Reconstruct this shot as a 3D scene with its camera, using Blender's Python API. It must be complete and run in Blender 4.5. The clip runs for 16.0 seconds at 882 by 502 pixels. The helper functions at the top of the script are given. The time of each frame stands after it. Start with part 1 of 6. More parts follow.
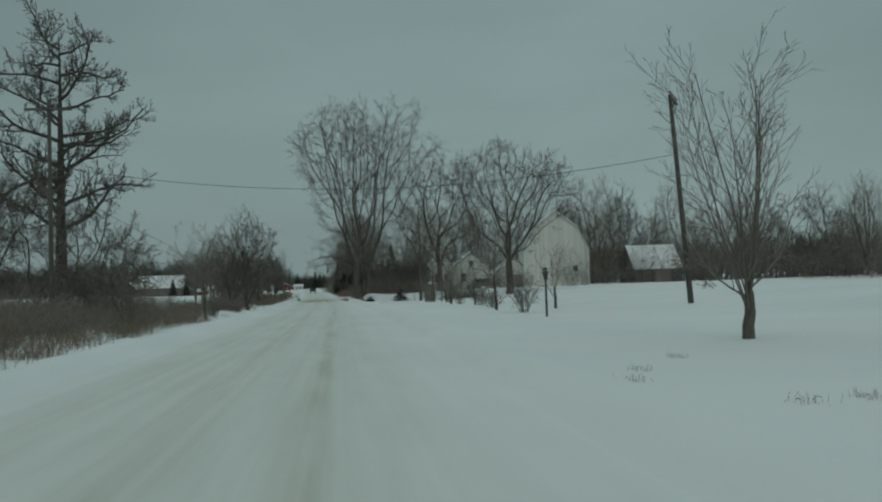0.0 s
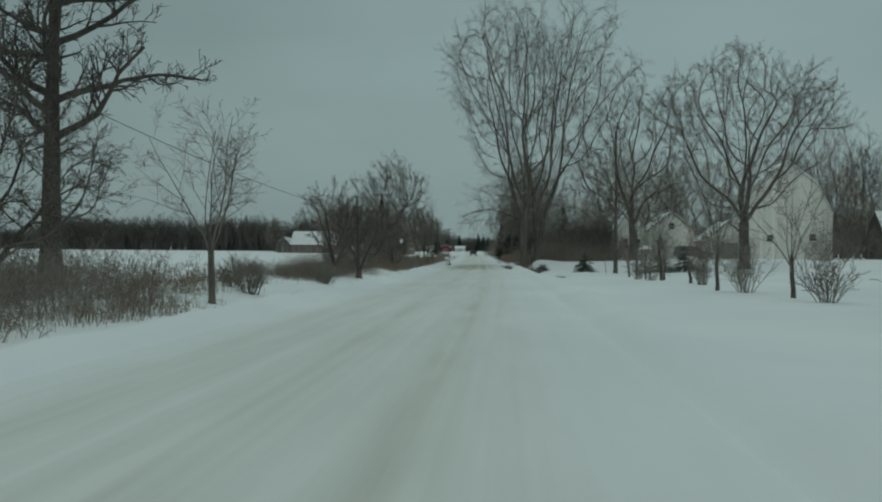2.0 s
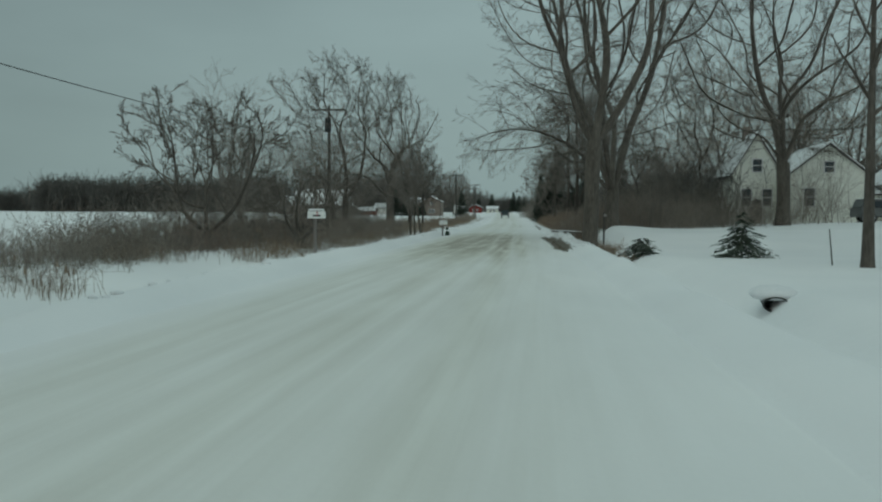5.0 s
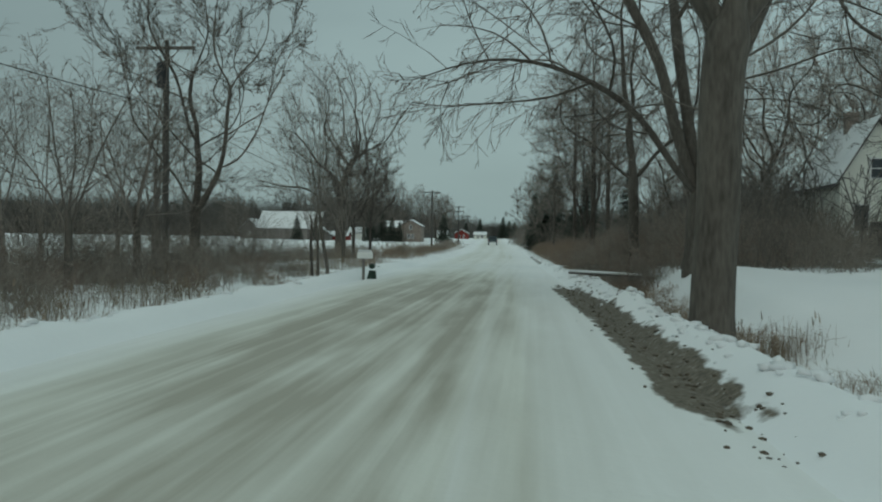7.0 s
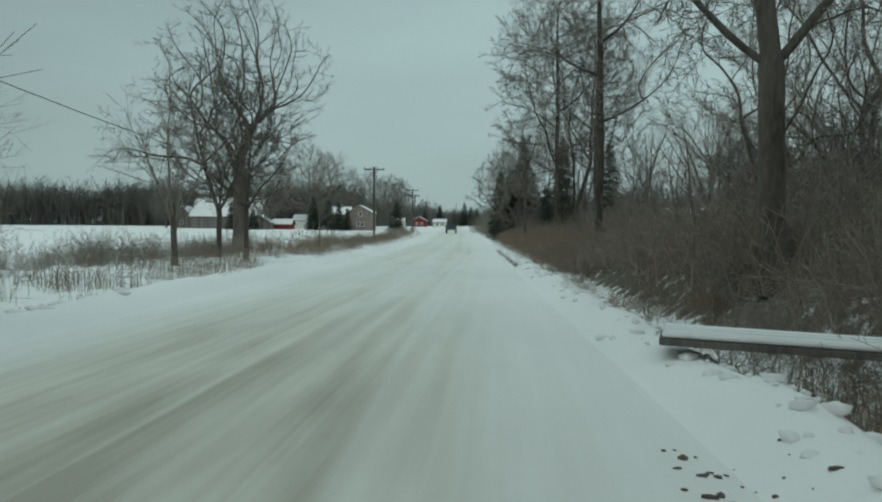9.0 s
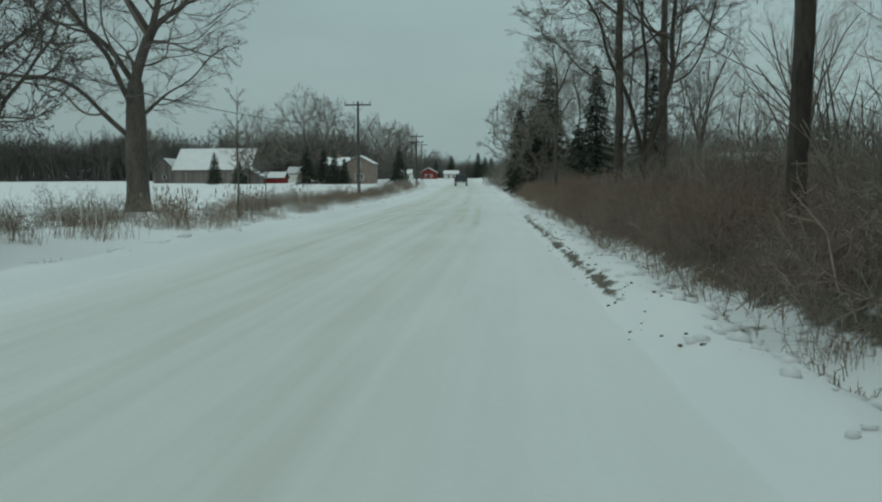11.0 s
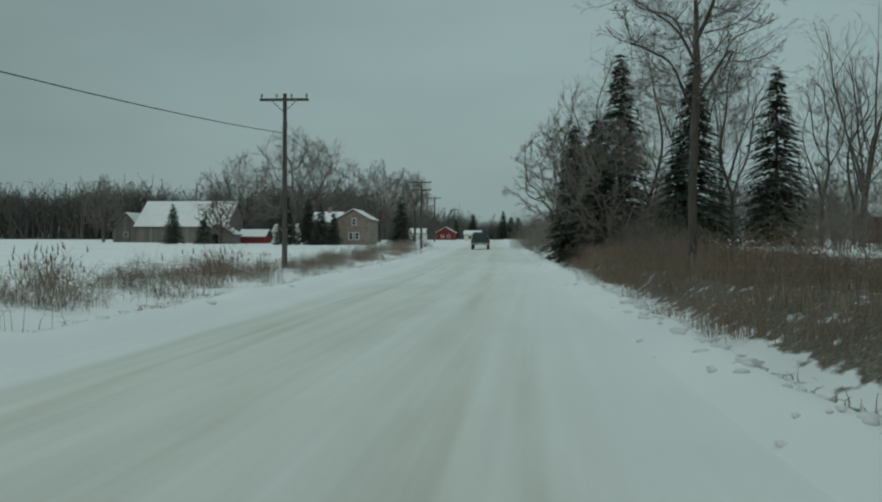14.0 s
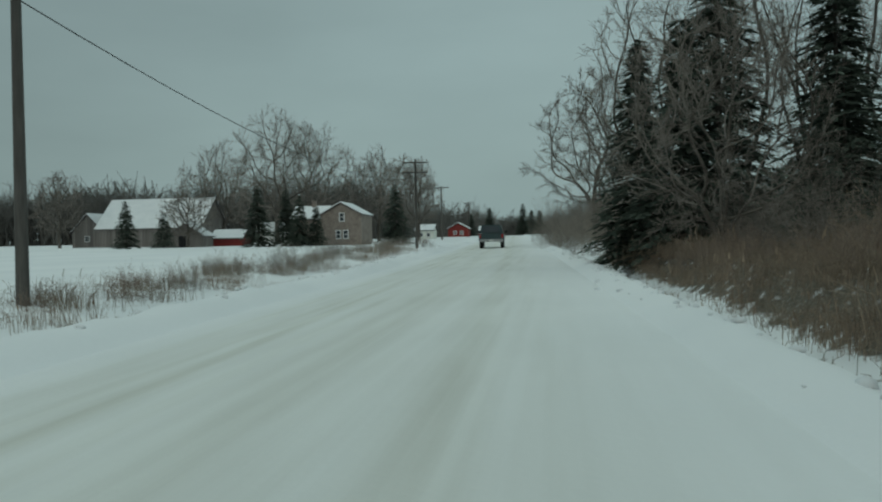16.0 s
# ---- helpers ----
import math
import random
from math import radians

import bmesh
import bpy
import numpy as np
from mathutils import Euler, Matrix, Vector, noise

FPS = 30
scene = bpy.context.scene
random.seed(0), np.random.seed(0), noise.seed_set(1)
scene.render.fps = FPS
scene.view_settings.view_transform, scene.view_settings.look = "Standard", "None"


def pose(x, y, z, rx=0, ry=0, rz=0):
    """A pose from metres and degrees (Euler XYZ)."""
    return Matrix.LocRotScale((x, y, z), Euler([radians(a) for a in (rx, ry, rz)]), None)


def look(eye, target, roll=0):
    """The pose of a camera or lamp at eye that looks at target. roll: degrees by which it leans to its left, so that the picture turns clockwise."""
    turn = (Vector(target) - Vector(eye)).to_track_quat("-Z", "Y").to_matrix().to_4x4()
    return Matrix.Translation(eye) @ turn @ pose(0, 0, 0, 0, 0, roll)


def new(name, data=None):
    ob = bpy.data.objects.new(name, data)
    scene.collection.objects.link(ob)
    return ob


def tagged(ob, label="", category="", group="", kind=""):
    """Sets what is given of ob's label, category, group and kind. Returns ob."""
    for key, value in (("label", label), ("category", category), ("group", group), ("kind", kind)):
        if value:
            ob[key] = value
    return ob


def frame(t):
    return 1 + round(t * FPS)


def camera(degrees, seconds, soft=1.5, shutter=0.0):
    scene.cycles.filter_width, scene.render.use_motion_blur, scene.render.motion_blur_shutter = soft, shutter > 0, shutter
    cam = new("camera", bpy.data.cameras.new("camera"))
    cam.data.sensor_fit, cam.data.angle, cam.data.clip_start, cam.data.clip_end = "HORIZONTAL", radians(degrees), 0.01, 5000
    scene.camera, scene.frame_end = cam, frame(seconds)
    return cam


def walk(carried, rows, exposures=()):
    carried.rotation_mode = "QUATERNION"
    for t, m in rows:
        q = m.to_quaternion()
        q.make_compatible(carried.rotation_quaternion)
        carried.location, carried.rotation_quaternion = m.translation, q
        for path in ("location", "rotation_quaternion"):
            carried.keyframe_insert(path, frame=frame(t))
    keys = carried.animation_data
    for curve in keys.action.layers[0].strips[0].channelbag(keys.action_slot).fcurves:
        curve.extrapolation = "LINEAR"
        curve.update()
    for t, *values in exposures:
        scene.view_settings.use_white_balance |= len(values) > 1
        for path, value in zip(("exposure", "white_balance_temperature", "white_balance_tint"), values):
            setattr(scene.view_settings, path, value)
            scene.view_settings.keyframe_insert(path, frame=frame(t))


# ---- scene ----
cam = camera(53.1, 16.0, soft=2.1, shutter=0.04)
PATH = [
    (0, (0.008, 0.0, 1.392), (0.238, 1.985, 1.474), -1.9),
    (0.5, (0.131, 8.169, 1.392), (0.278, 10.163, 1.438), -1.3),
    (1, (0.244, 16.363, 1.392), (0.071, 18.356, 1.369), -1.0),
    (1.5, (0.339, 24.608, 1.392), (0.196, 26.602, 1.339), 0.2),
    (2, (0.406, 32.929, 1.392), (0.262, 34.924, 1.399), 0.4),
    (2.5, (0.436, 41.352, 1.392), (0.219, 43.34, 1.374), 0.5),
    (3, (0.422, 49.881, 1.392), (0.206, 51.87, 1.369), 0.7),
    (3.5, (0.366, 58.442, 1.392), (0.206, 60.435, 1.373), -0.2),
    (4, (0.273, 66.937, 1.392), (0.117, 68.931, 1.34), 1.5),
    (4.5, (0.148, 75.272, 1.392), (-0.059, 77.26, 1.323), 1.3),
    (5, (-0.006, 83.35, 1.392), (-0.234, 85.336, 1.311), 0.2),
    (5.2, (-0.081, 86.429, 1.392), (-0.306, 88.415, 1.331), 0.6),
    (7.3, (-0.802, 116.133, 1.392), (-0.998, 118.123, 1.386), 0.8),
    (7.5, (-0.852, 118.648, 1.392), (-0.995, 120.643, 1.397), 0.9),
    (8, (-0.948, 124.713, 1.392), (-1.028, 126.71, 1.328), 0.7),
    (8.2, (-0.974, 127.058, 1.392), (-1.055, 129.055, 1.318), 0.4),
    (10.3, (-1.202, 150.751, 1.392), (-1.381, 152.743, 1.398), 1.0),
    (10.5, (-1.27, 153.07, 1.392), (-1.418, 155.064, 1.347), -0.1),
    (11, (-1.444, 159.047, 1.392), (-1.6, 161.035, 1.237), -0.3),
    (11.5, (-1.669, 165.215, 1.392), (-1.885, 167.2, 1.267), 0.3),
    (12, (-1.928, 171.517, 1.392), (-2.174, 173.5, 1.298), -0.1),
    (12.5, (-2.204, 177.895, 1.392), (-2.467, 179.876, 1.329), -0.2),
    (13, (-2.481, 184.29, 1.392), (-2.74, 186.273, 1.34), 0.1),
    (13.5, (-2.742, 190.648, 1.392), (-2.953, 192.637, 1.358), -1.1),
    (14, (-2.982, 196.945, 1.392), (-3.193, 198.933, 1.376), 0.2),
    (14.5, (-3.204, 203.192, 1.392), (-3.459, 205.175, 1.396), -0.5),
    (15, (-3.413, 209.401, 1.392), (-3.676, 211.383, 1.356), 0.1),
    (15.5, (-3.613, 215.585, 1.392), (-3.91, 217.563, 1.387), -0.5),
    (16, (-3.809, 221.757, 1.392), (-4.066, 223.741, 1.371), -1.1),
]
walk(cam, [(t, look(eye, target, roll)) for t, eye, target, roll in PATH],
     exposures=[(0.0, -0.29), (1.0, -0.33), (2.0, -0.15), (3.0, -0.11), (4.0, -0.11), (5.0, 0.02), (7.3, 0.20), (8.2, 0.48), (10.5, 0.26), (11.5, 0.24), (13.0, 0.20), (14.0, 0.06), (16.0, 0.07)])

# ---- world and light: a closed winter overcast ----
world = bpy.data.worlds.new("overcast")
scene.world = world
world.use_nodes = True
wn, wl = world.node_tree.nodes, world.node_tree.links
wn.clear()
w_out = wn.new("ShaderNodeOutputWorld")
w_bg = wn.new("ShaderNodeBackground")
w_bg.inputs["Strength"].default_value = 1.0
w_sky = wn.new("ShaderNodeTexSky")
w_sky.sky_type = "NISHITA"
w_sky.sun_disc = False
w_sky.sun_elevation = radians(28)
w_sky.sun_rotation = radians(200)
w_sky.dust_density = 6.0
w_sky_dim = wn.new("ShaderNodeVectorMath")
w_sky_dim.operation = "SCALE"
w_sky_dim.inputs["Scale"].default_value = 0.06
w_tc = wn.new("ShaderNodeTexCoord")
w_sep = wn.new("ShaderNodeSeparateXYZ")
w_ramp = wn.new("ShaderNodeValToRGB")
w_ramp.color_ramp.elements[0].position = 0.0
w_ramp.color_ramp.elements[0].color = (0.258, 0.354, 0.349, 1)
w_ramp.color_ramp.elements[1].position = 0.45
w_ramp.color_ramp.elements[1].color = (0.247, 0.337, 0.333, 1)
w_top = w_ramp.color_ramp.elements.new(1.0)
w_top.color = (0.66, 0.87, 0.835, 1)
w_cloud = wn.new("ShaderNodeTexNoise")
w_cloud.inputs["Scale"].default_value = 2.2
w_cloud.inputs["Detail"].default_value = 5.0
w_cmap = wn.new("ShaderNodeMapping")
w_cmap.inputs["Scale"].default_value = (1.0, 1.0, 3.2)
w_crange = wn.new("ShaderNodeMapRange")
w_crange.inputs["From Min"].default_value = 0.3
w_crange.inputs["From Max"].default_value = 0.7
w_crange.inputs["To Min"].default_value = 0.90
w_crange.inputs["To Max"].default_value = 1.08
w_cmul = wn.new("ShaderNodeVectorMath")
w_cmul.operation = "SCALE"
w_mix = wn.new("ShaderNodeMix")
w_mix.data_type = "RGBA"
w_mix.inputs["Factor"].default_value = 0.88
wl.new(w_tc.outputs["Generated"], w_sep.inputs[0])
wl.new(w_sep.outputs["Z"], w_ramp.inputs["Fac"])
wl.new(w_tc.outputs["Generated"], w_cmap.inputs["Vector"])
wl.new(w_cmap.outputs["Vector"], w_cloud.inputs["Vector"])
wl.new(w_cloud.outputs["Fac"], w_crange.inputs["Value"])
wl.new(w_ramp.outputs["Color"], w_cmul.inputs[0])
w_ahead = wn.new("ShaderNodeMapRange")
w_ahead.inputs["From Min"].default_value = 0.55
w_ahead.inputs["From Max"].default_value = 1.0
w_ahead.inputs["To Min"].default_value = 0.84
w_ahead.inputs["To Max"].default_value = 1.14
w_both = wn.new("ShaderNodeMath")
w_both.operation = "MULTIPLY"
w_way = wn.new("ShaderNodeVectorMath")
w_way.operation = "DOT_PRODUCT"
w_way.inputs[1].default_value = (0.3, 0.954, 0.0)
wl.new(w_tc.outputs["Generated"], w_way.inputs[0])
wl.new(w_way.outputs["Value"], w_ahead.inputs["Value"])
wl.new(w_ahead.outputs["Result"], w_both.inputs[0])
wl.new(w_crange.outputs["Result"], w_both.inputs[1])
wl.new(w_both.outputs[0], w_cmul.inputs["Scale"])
wl.new(w_sky.outputs["Color"], w_sky_dim.inputs[0])
wl.new(w_sky_dim.outputs["Vector"], w_mix.inputs[6])
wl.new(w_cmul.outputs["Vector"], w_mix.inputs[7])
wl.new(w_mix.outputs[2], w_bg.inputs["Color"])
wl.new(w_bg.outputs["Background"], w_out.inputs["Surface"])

sun_data = bpy.data.lights.new("sun", "SUN")
sun_data.energy = 0.15
sun_data.angle = radians(40)
sun_data.color = (0.94, 1.0, 0.99)
sun = new("sun", sun_data)
sun.matrix_world = look((40, -60, 80), (0, 40, 0))


# ---- materials ----
def base_material(name, rough=0.9, spec=0.3):
    m = bpy.data.materials.new(name)
    m.use_nodes = True
    n, l = m.node_tree.nodes, m.node_tree.links
    b = n["Principled BSDF"]
    b.inputs["Roughness"].default_value = rough
    b.inputs["Specular IOR Level"].default_value = spec
    return m, n, l, b


def noise_node(n, l, scale, detail=4.0, stretch=(1, 1, 1), coords="Object"):
    tc, mp, nz = n.new("ShaderNodeTexCoord"), n.new("ShaderNodeMapping"), n.new("ShaderNodeTexNoise")
    mp.inputs["Scale"].default_value = stretch
    nz.inputs["Scale"].default_value = scale
    nz.inputs["Detail"].default_value = detail
    l.new(tc.outputs[coords], mp.inputs["Vector"])
    l.new(mp.outputs["Vector"], nz.inputs["Vector"])
    return nz


def ramp_node(n, l, source, stops):
    r = n.new("ShaderNodeValToRGB")
    e = r.color_ramp.elements
    while len(e) < len(stops):
        e.new(0.5)
    for k, (p, c) in enumerate(stops):
        e[k].position, e[k].color = p, (*c, 1)
    l.new(source, r.inputs["Fac"])
    return r


def mottled(name, dark, light, scale=3.0, fine=25.0, rough=0.9, bump=0.3, stretch=(1, 1, 1), vary=0.25, metal=0.0, spec=0.3):
    """Two scales of variation between a dark and a light tone, fine relief, and a little change from thing to thing."""
    m, n, l, b = base_material(name, rough, spec)
    b.inputs["Metallic"].default_value = metal
    big, small = noise_node(n, l, scale, 5, stretch), noise_node(n, l, fine, 3, stretch)
    both = n.new("ShaderNodeMath")
    both.operation = "MULTIPLY_ADD"
    both.inputs[1].default_value = 0.45
    half = n.new("ShaderNodeMath")
    half.operation = "MULTIPLY"
    half.inputs[1].default_value = 0.55
    l.new(big.outputs["Fac"], half.inputs[0])
    l.new(small.outputs["Fac"], both.inputs[0])
    l.new(half.outputs[0], both.inputs[2])
    r = ramp_node(n, l, both.outputs[0], [(0.32, dark), (0.68, light)])
    info, hsv = n.new("ShaderNodeObjectInfo"), n.new("ShaderNodeHueSaturation")
    vr = n.new("ShaderNodeMapRange")
    vr.inputs["To Min"].default_value, vr.inputs["To Max"].default_value = 1 - vary, 1 + vary
    l.new(info.outputs["Random"], vr.inputs["Value"])
    l.new(vr.outputs["Result"], hsv.inputs["Value"])
    l.new(r.outputs["Color"], hsv.inputs["Color"])
    l.new(hsv.outputs["Color"], b.inputs["Base Color"])
    if bump:
        bp = n.new("ShaderNodeBump")
        bp.inputs["Strength"].default_value = bump
        bp.inputs["Distance"].default_value = 0.02
        l.new(small.outputs["Fac"], bp.inputs["Height"])
        l.new(bp.outputs["Normal"], b.inputs["Normal"])
    return m


def island_mat(name, a, b_, rough=0.9):
    """For stems and blades: every loose piece takes its own tone between two."""
    m, n, l, b = base_material(name, rough, 0.1)
    g = n.new("ShaderNodeNewGeometry")
    r = ramp_node(n, l, g.outputs["Random Per Island"], [(0.0, a), (1.0, b_)])
    nz = noise_node(n, l, 0.35, 3)
    hsv, vr = n.new("ShaderNodeHueSaturation"), n.new("ShaderNodeMapRange")
    vr.inputs["To Min"].default_value, vr.inputs["To Max"].default_value = 0.6, 1.4
    l.new(nz.outputs["Fac"], vr.inputs["Value"])
    l.new(vr.outputs["Result"], hsv.inputs["Value"])
    l.new(r.outputs["Color"], hsv.inputs["Color"])
    l.new(hsv.outputs["Color"], b.inputs["Base Color"])
    return m


def snow_material(name, road=False):
    m, n, l, b = base_material(name, 0.75, 0.25)
    big, mid, fine = noise_node(n, l, 0.12, 4), noise_node(n, l, 1.3, 5), noise_node(n, l, 14.0, 4)
    tone = ramp_node(n, l, big.outputs["Fac"], [(0.3, (0.80, 0.815, 0.83)), (0.7, (0.90, 0.905, 0.91))])
    col = tone.outputs["Color"]
    bump_src, bump_k = mid, 0.5
    at = n.new("ShaderNodeAttribute")
    at.attribute_name = "wear"
    sep = n.new("ShaderNodeSeparateColor")
    l.new(at.outputs["Color"], sep.inputs[0])
    if road:
        thin_snow = n.new("ShaderNodeMix")
        thin_snow.data_type = "RGBA"
        thin_snow.inputs[7].default_value = (0.82, 0.825, 0.765, 1)
        cover = n.new("ShaderNodeMath")
        cover.operation, cover.use_clamp = "MULTIPLY", True
        cover.inputs[1].default_value = 1.8
        l.new(sep.outputs["Red"], cover.inputs[0])
        l.new(cover.outputs[0], thin_snow.inputs["Factor"])
        l.new(col, thin_snow.inputs[6])
        col = thin_snow.outputs[2]
        streak = noise_node(n, l, 1.0, 8, (4.5, 0.045, 1.0))
        patch = noise_node(n, l, 0.8, 7, (2.2, 0.3, 1.0))
        k1 = n.new("ShaderNodeMath")
        k1.operation = "ADD"
        l.new(streak.outputs["Fac"], k1.inputs[0])
        l.new(patch.outputs["Fac"], k1.inputs[1])
        k2 = n.new("ShaderNodeMapRange")
        k2.inputs["From Min"].default_value, k2.inputs["From Max"].default_value = 0.72, 1.28
        k2.inputs["To Min"].default_value, k2.inputs["To Max"].default_value = 0.4, 1.35
        l.new(k1.outputs[0], k2.inputs["Value"])
        k3 = n.new("ShaderNodeMath")
        k3.operation, k3.use_clamp = "MULTIPLY", True
        l.new(k2.outputs["Result"], k3.inputs[0])
        l.new(sep.outputs["Red"], k3.inputs[1])
        mx = n.new("ShaderNodeMix")
        mx.data_type = "RGBA"
        mx.inputs[7].default_value = (0.41, 0.385, 0.325, 1)
        l.new(k3.outputs[0], mx.inputs["Factor"])
        l.new(col, mx.inputs[6])
        col = mx.outputs[2]
    # bare earth and gravel where the plough has scraped through, with a ragged edge
    rag = noise_node(n, l, 3.2, 7, (1, 0.6, 1))
    e1 = n.new("ShaderNodeMath")
    e1.operation = "ADD"
    l.new(rag.outputs["Fac"], e1.inputs[0])
    l.new(sep.outputs["Green"], e1.inputs[1])
    e2 = n.new("ShaderNodeMapRange")
    e2.inputs["From Min"].default_value, e2.inputs["From Max"].default_value = 0.98, 1.12
    l.new(e1.outputs[0], e2.inputs["Value"])
    earth = ramp_node(n, l, fine.outputs["Fac"], [(0.3, (0.075, 0.062, 0.048)), (0.62, (0.19, 0.165, 0.13)), (0.8, (0.5, 0.5, 0.49))])
    me = n.new("ShaderNodeMix")
    me.data_type = "RGBA"
    l.new(e2.outputs["Result"], me.inputs["Factor"])
    l.new(col, me.inputs[6])
    l.new(earth.outputs["Color"], me.inputs[7])
    l.new(me.outputs[2], b.inputs["Base Color"])
    hsum = n.new("ShaderNodeMath")
    hsum.operation = "MULTIPLY_ADD"
    hsum.inputs[1].default_value = 0.25
    l.new(fine.outputs["Fac"], hsum.inputs[0])
    l.new(bump_src.outputs["Fac"], hsum.inputs[2])
    bp = n.new("ShaderNodeBump")
    bp.inputs["Strength"].default_value = bump_k
    bp.inputs["Distance"].default_value = 0.06
    l.new(hsum.outputs[0], bp.inputs["Height"])
    l.new(bp.outputs["Normal"], b.inputs["Normal"])
    return m


def clear_glass(name, tint=(0.05, 0.06, 0.07)):
    m, n, l, b = base_material(name, 0.08, 0.5)
    b.inputs["Base Color"].default_value = (*tint, 1)
    return m


SNOW = snow_material("snow")
ROADSNOW = snow_material("packed_snow", road=True)
CAPSNOW = mottled("roof_snow", (0.70, 0.72, 0.74), (0.82, 0.83, 0.84), 0.8, 9, 0.8, 0.3, vary=0.05)
BARK = mottled("bark", (0.062, 0.054, 0.046), (0.17, 0.152, 0.132), 2.0, 14, 0.95, 0.8, (1, 1, 0.25), 0.2)
BARKDARK = mottled("dark_bark", (0.050, 0.044, 0.038), (0.135, 0.120, 0.105), 2.0, 14, 0.95, 0.8, (1, 1, 0.25), 0.2)
TWIG = island_mat("twigs", (0.15, 0.132, 0.115), (0.29, 0.26, 0.232))
TWIGDARK = island_mat("dark_twigs", (0.095, 0.083, 0.072), (0.20, 0.178, 0.157))
BRUSHTWIG = island_mat("brush_stems", (0.20, 0.174, 0.15), (0.38, 0.335, 0.29))
TWIGRED = island_mat("reddish_twigs", (0.185, 0.142, 0.116), (0.35, 0.28, 0.235))
TWIGPALE = island_mat("pale_twigs", (0.18, 0.165, 0.145), (0.34, 0.31, 0.27))
STRAW = island_mat("dry_grass", (0.20, 0.152, 0.116), (0.38, 0.295, 0.222))
WEED = island_mat("dry_weeds", (0.16, 0.125, 0.092), (0.33, 0.27, 0.205))
NEEDLE = island_mat("needles", (0.044, 0.058, 0.047), (0.105, 0.126, 0.100))
POLEWOOD = mottled("pole_wood", (0.062, 0.057, 0.052), (0.15, 0.14, 0.128), 1.5, 20, 0.9, 0.5, (1, 1, 0.08))
GREYWOOD = mottled("weathered_boards", (0.14, 0.125, 0.115), (0.26, 0.24, 0.225), 0.9, 9, 0.9, 0.4, (1, 1, 0.12))
WHITEWOOD = mottled("flaking_white_paint", (0.62, 0.62, 0.59), (0.86, 0.86, 0.83), 0.5, 6, 0.8, 0.35, (1, 1, 0.12), 0.08)
SIDING = mottled("cream_siding", (0.74, 0.75, 0.68), (0.84, 0.85, 0.79), 0.6, 8, 0.7, 0.15, vary=0.05)
TRIM = mottled("white_trim", (0.70, 0.70, 0.69), (0.80, 0.80, 0.79), 1.0, 12, 0.6, 0.1, vary=0.03)
REDWOOD = mottled("red_barn_paint", (0.20, 0.028, 0.024), (0.34, 0.06, 0.05), 0.7, 9, 0.8, 0.3, (1, 1, 0.15))
STONE = mottled("fieldstone", (0.17, 0.135, 0.115), (0.33, 0.28, 0.245), 1.6, 5, 0.9, 0.5, vary=0.1)
SHINGLE = mottled("shingles", (0.06, 0.055, 0.055), (0.13, 0.12, 0.12), 1.5, 12, 0.9, 0.4)
TIN = mottled("tin", (0.32, 0.33, 0.34), (0.45, 0.46, 0.47), 1.0, 10, 0.45, 0.1, metal=0.6)
TINSNOW = mottled("snow_dusted_tin", (0.46, 0.48, 0.49), (0.66, 0.67, 0.68), 0.7, 7, 0.7, 0.2, (1, 1, 0.3), 0.05)
DARK = mottled("dark_interior", (0.008, 0.008, 0.009), (0.02, 0.02, 0.022), 1.0, 10, 0.8, 0.0)
GLASS = clear_glass("window_glass")
METAL = mottled("dark_metal", (0.05, 0.055, 0.06), (0.10, 0.105, 0.11), 2.0, 18, 0.5, 0.1, metal=0.5)
CERAMIC = mottled("ceramic", (0.18, 0.15, 0.13), (0.30, 0.27, 0.25), 3.0, 20, 0.3, 0.0)
WIRE = mottled("wire", (0.015, 0.015, 0.016), (0.03, 0.03, 0.031), 3.0, 20, 0.6, 0.0)
TEAL = mottled("truck_paint", (0.020, 0.045, 0.050), (0.035, 0.065, 0.072), 1.2, 14, 0.35, 0.05, vary=0.05, spec=0.5)
SILVER = mottled("grey_car_paint", (0.10, 0.11, 0.11), (0.17, 0.18, 0.18), 1.2, 14, 0.35, 0.05, vary=0.05, spec=0.5)
RUBBER = mottled("rubber", (0.012, 0.012, 0.012), (0.03, 0.03, 0.03), 4, 20, 0.9, 0.2)
REDLENS = mottled("red_lens", (0.25, 0.02, 0.02), (0.35, 0.03, 0.03), 4, 20, 0.3, 0.0)
PLASTIC = mottled("white_plastic", (0.62, 0.63, 0.62), (0.76, 0.77, 0.76), 2, 20, 0.5, 0.1)
PLASTICBLACK = mottled("black_plastic", (0.010, 0.012, 0.012), (0.026, 0.03, 0.03), 2, 20, 0.5, 0.1)
GREEN = mottled("green_paint", (0.016, 0.036, 0.026), (0.034, 0.064, 0.046), 2, 20, 0.5, 0.1)


# ---- mesh helpers ----
def part(name, bm, material, parent=None, label=""):
    me = bpy.data.meshes.new(name)
    bm.to_mesh(me)
    bm.free()
    me.materials.append(material)
    ob = new(name, me)
    if parent is not None:
        ob.parent = parent
    if label:
        ob["label"] = label
    return ob


def part_data(name, verts, faces, material, parent=None, label="", smooth=False):
    me = bpy.data.meshes.new(name)
    me.from_pydata(verts, [], faces)
    if smooth:
        me.polygons.foreach_set("use_smooth", [True] * len(me.polygons))
    me.materials.append(material)
    me.update()
    ob = new(name, me)
    if parent is not None:
        ob.parent = parent
    if label:
        ob["label"] = label
    return ob


def root(name, m, label, category, group=""):
    e = new(name)
    e.empty_display_size = 0.3
    e.matrix_basis = m
    return tagged(e, label, category, group)


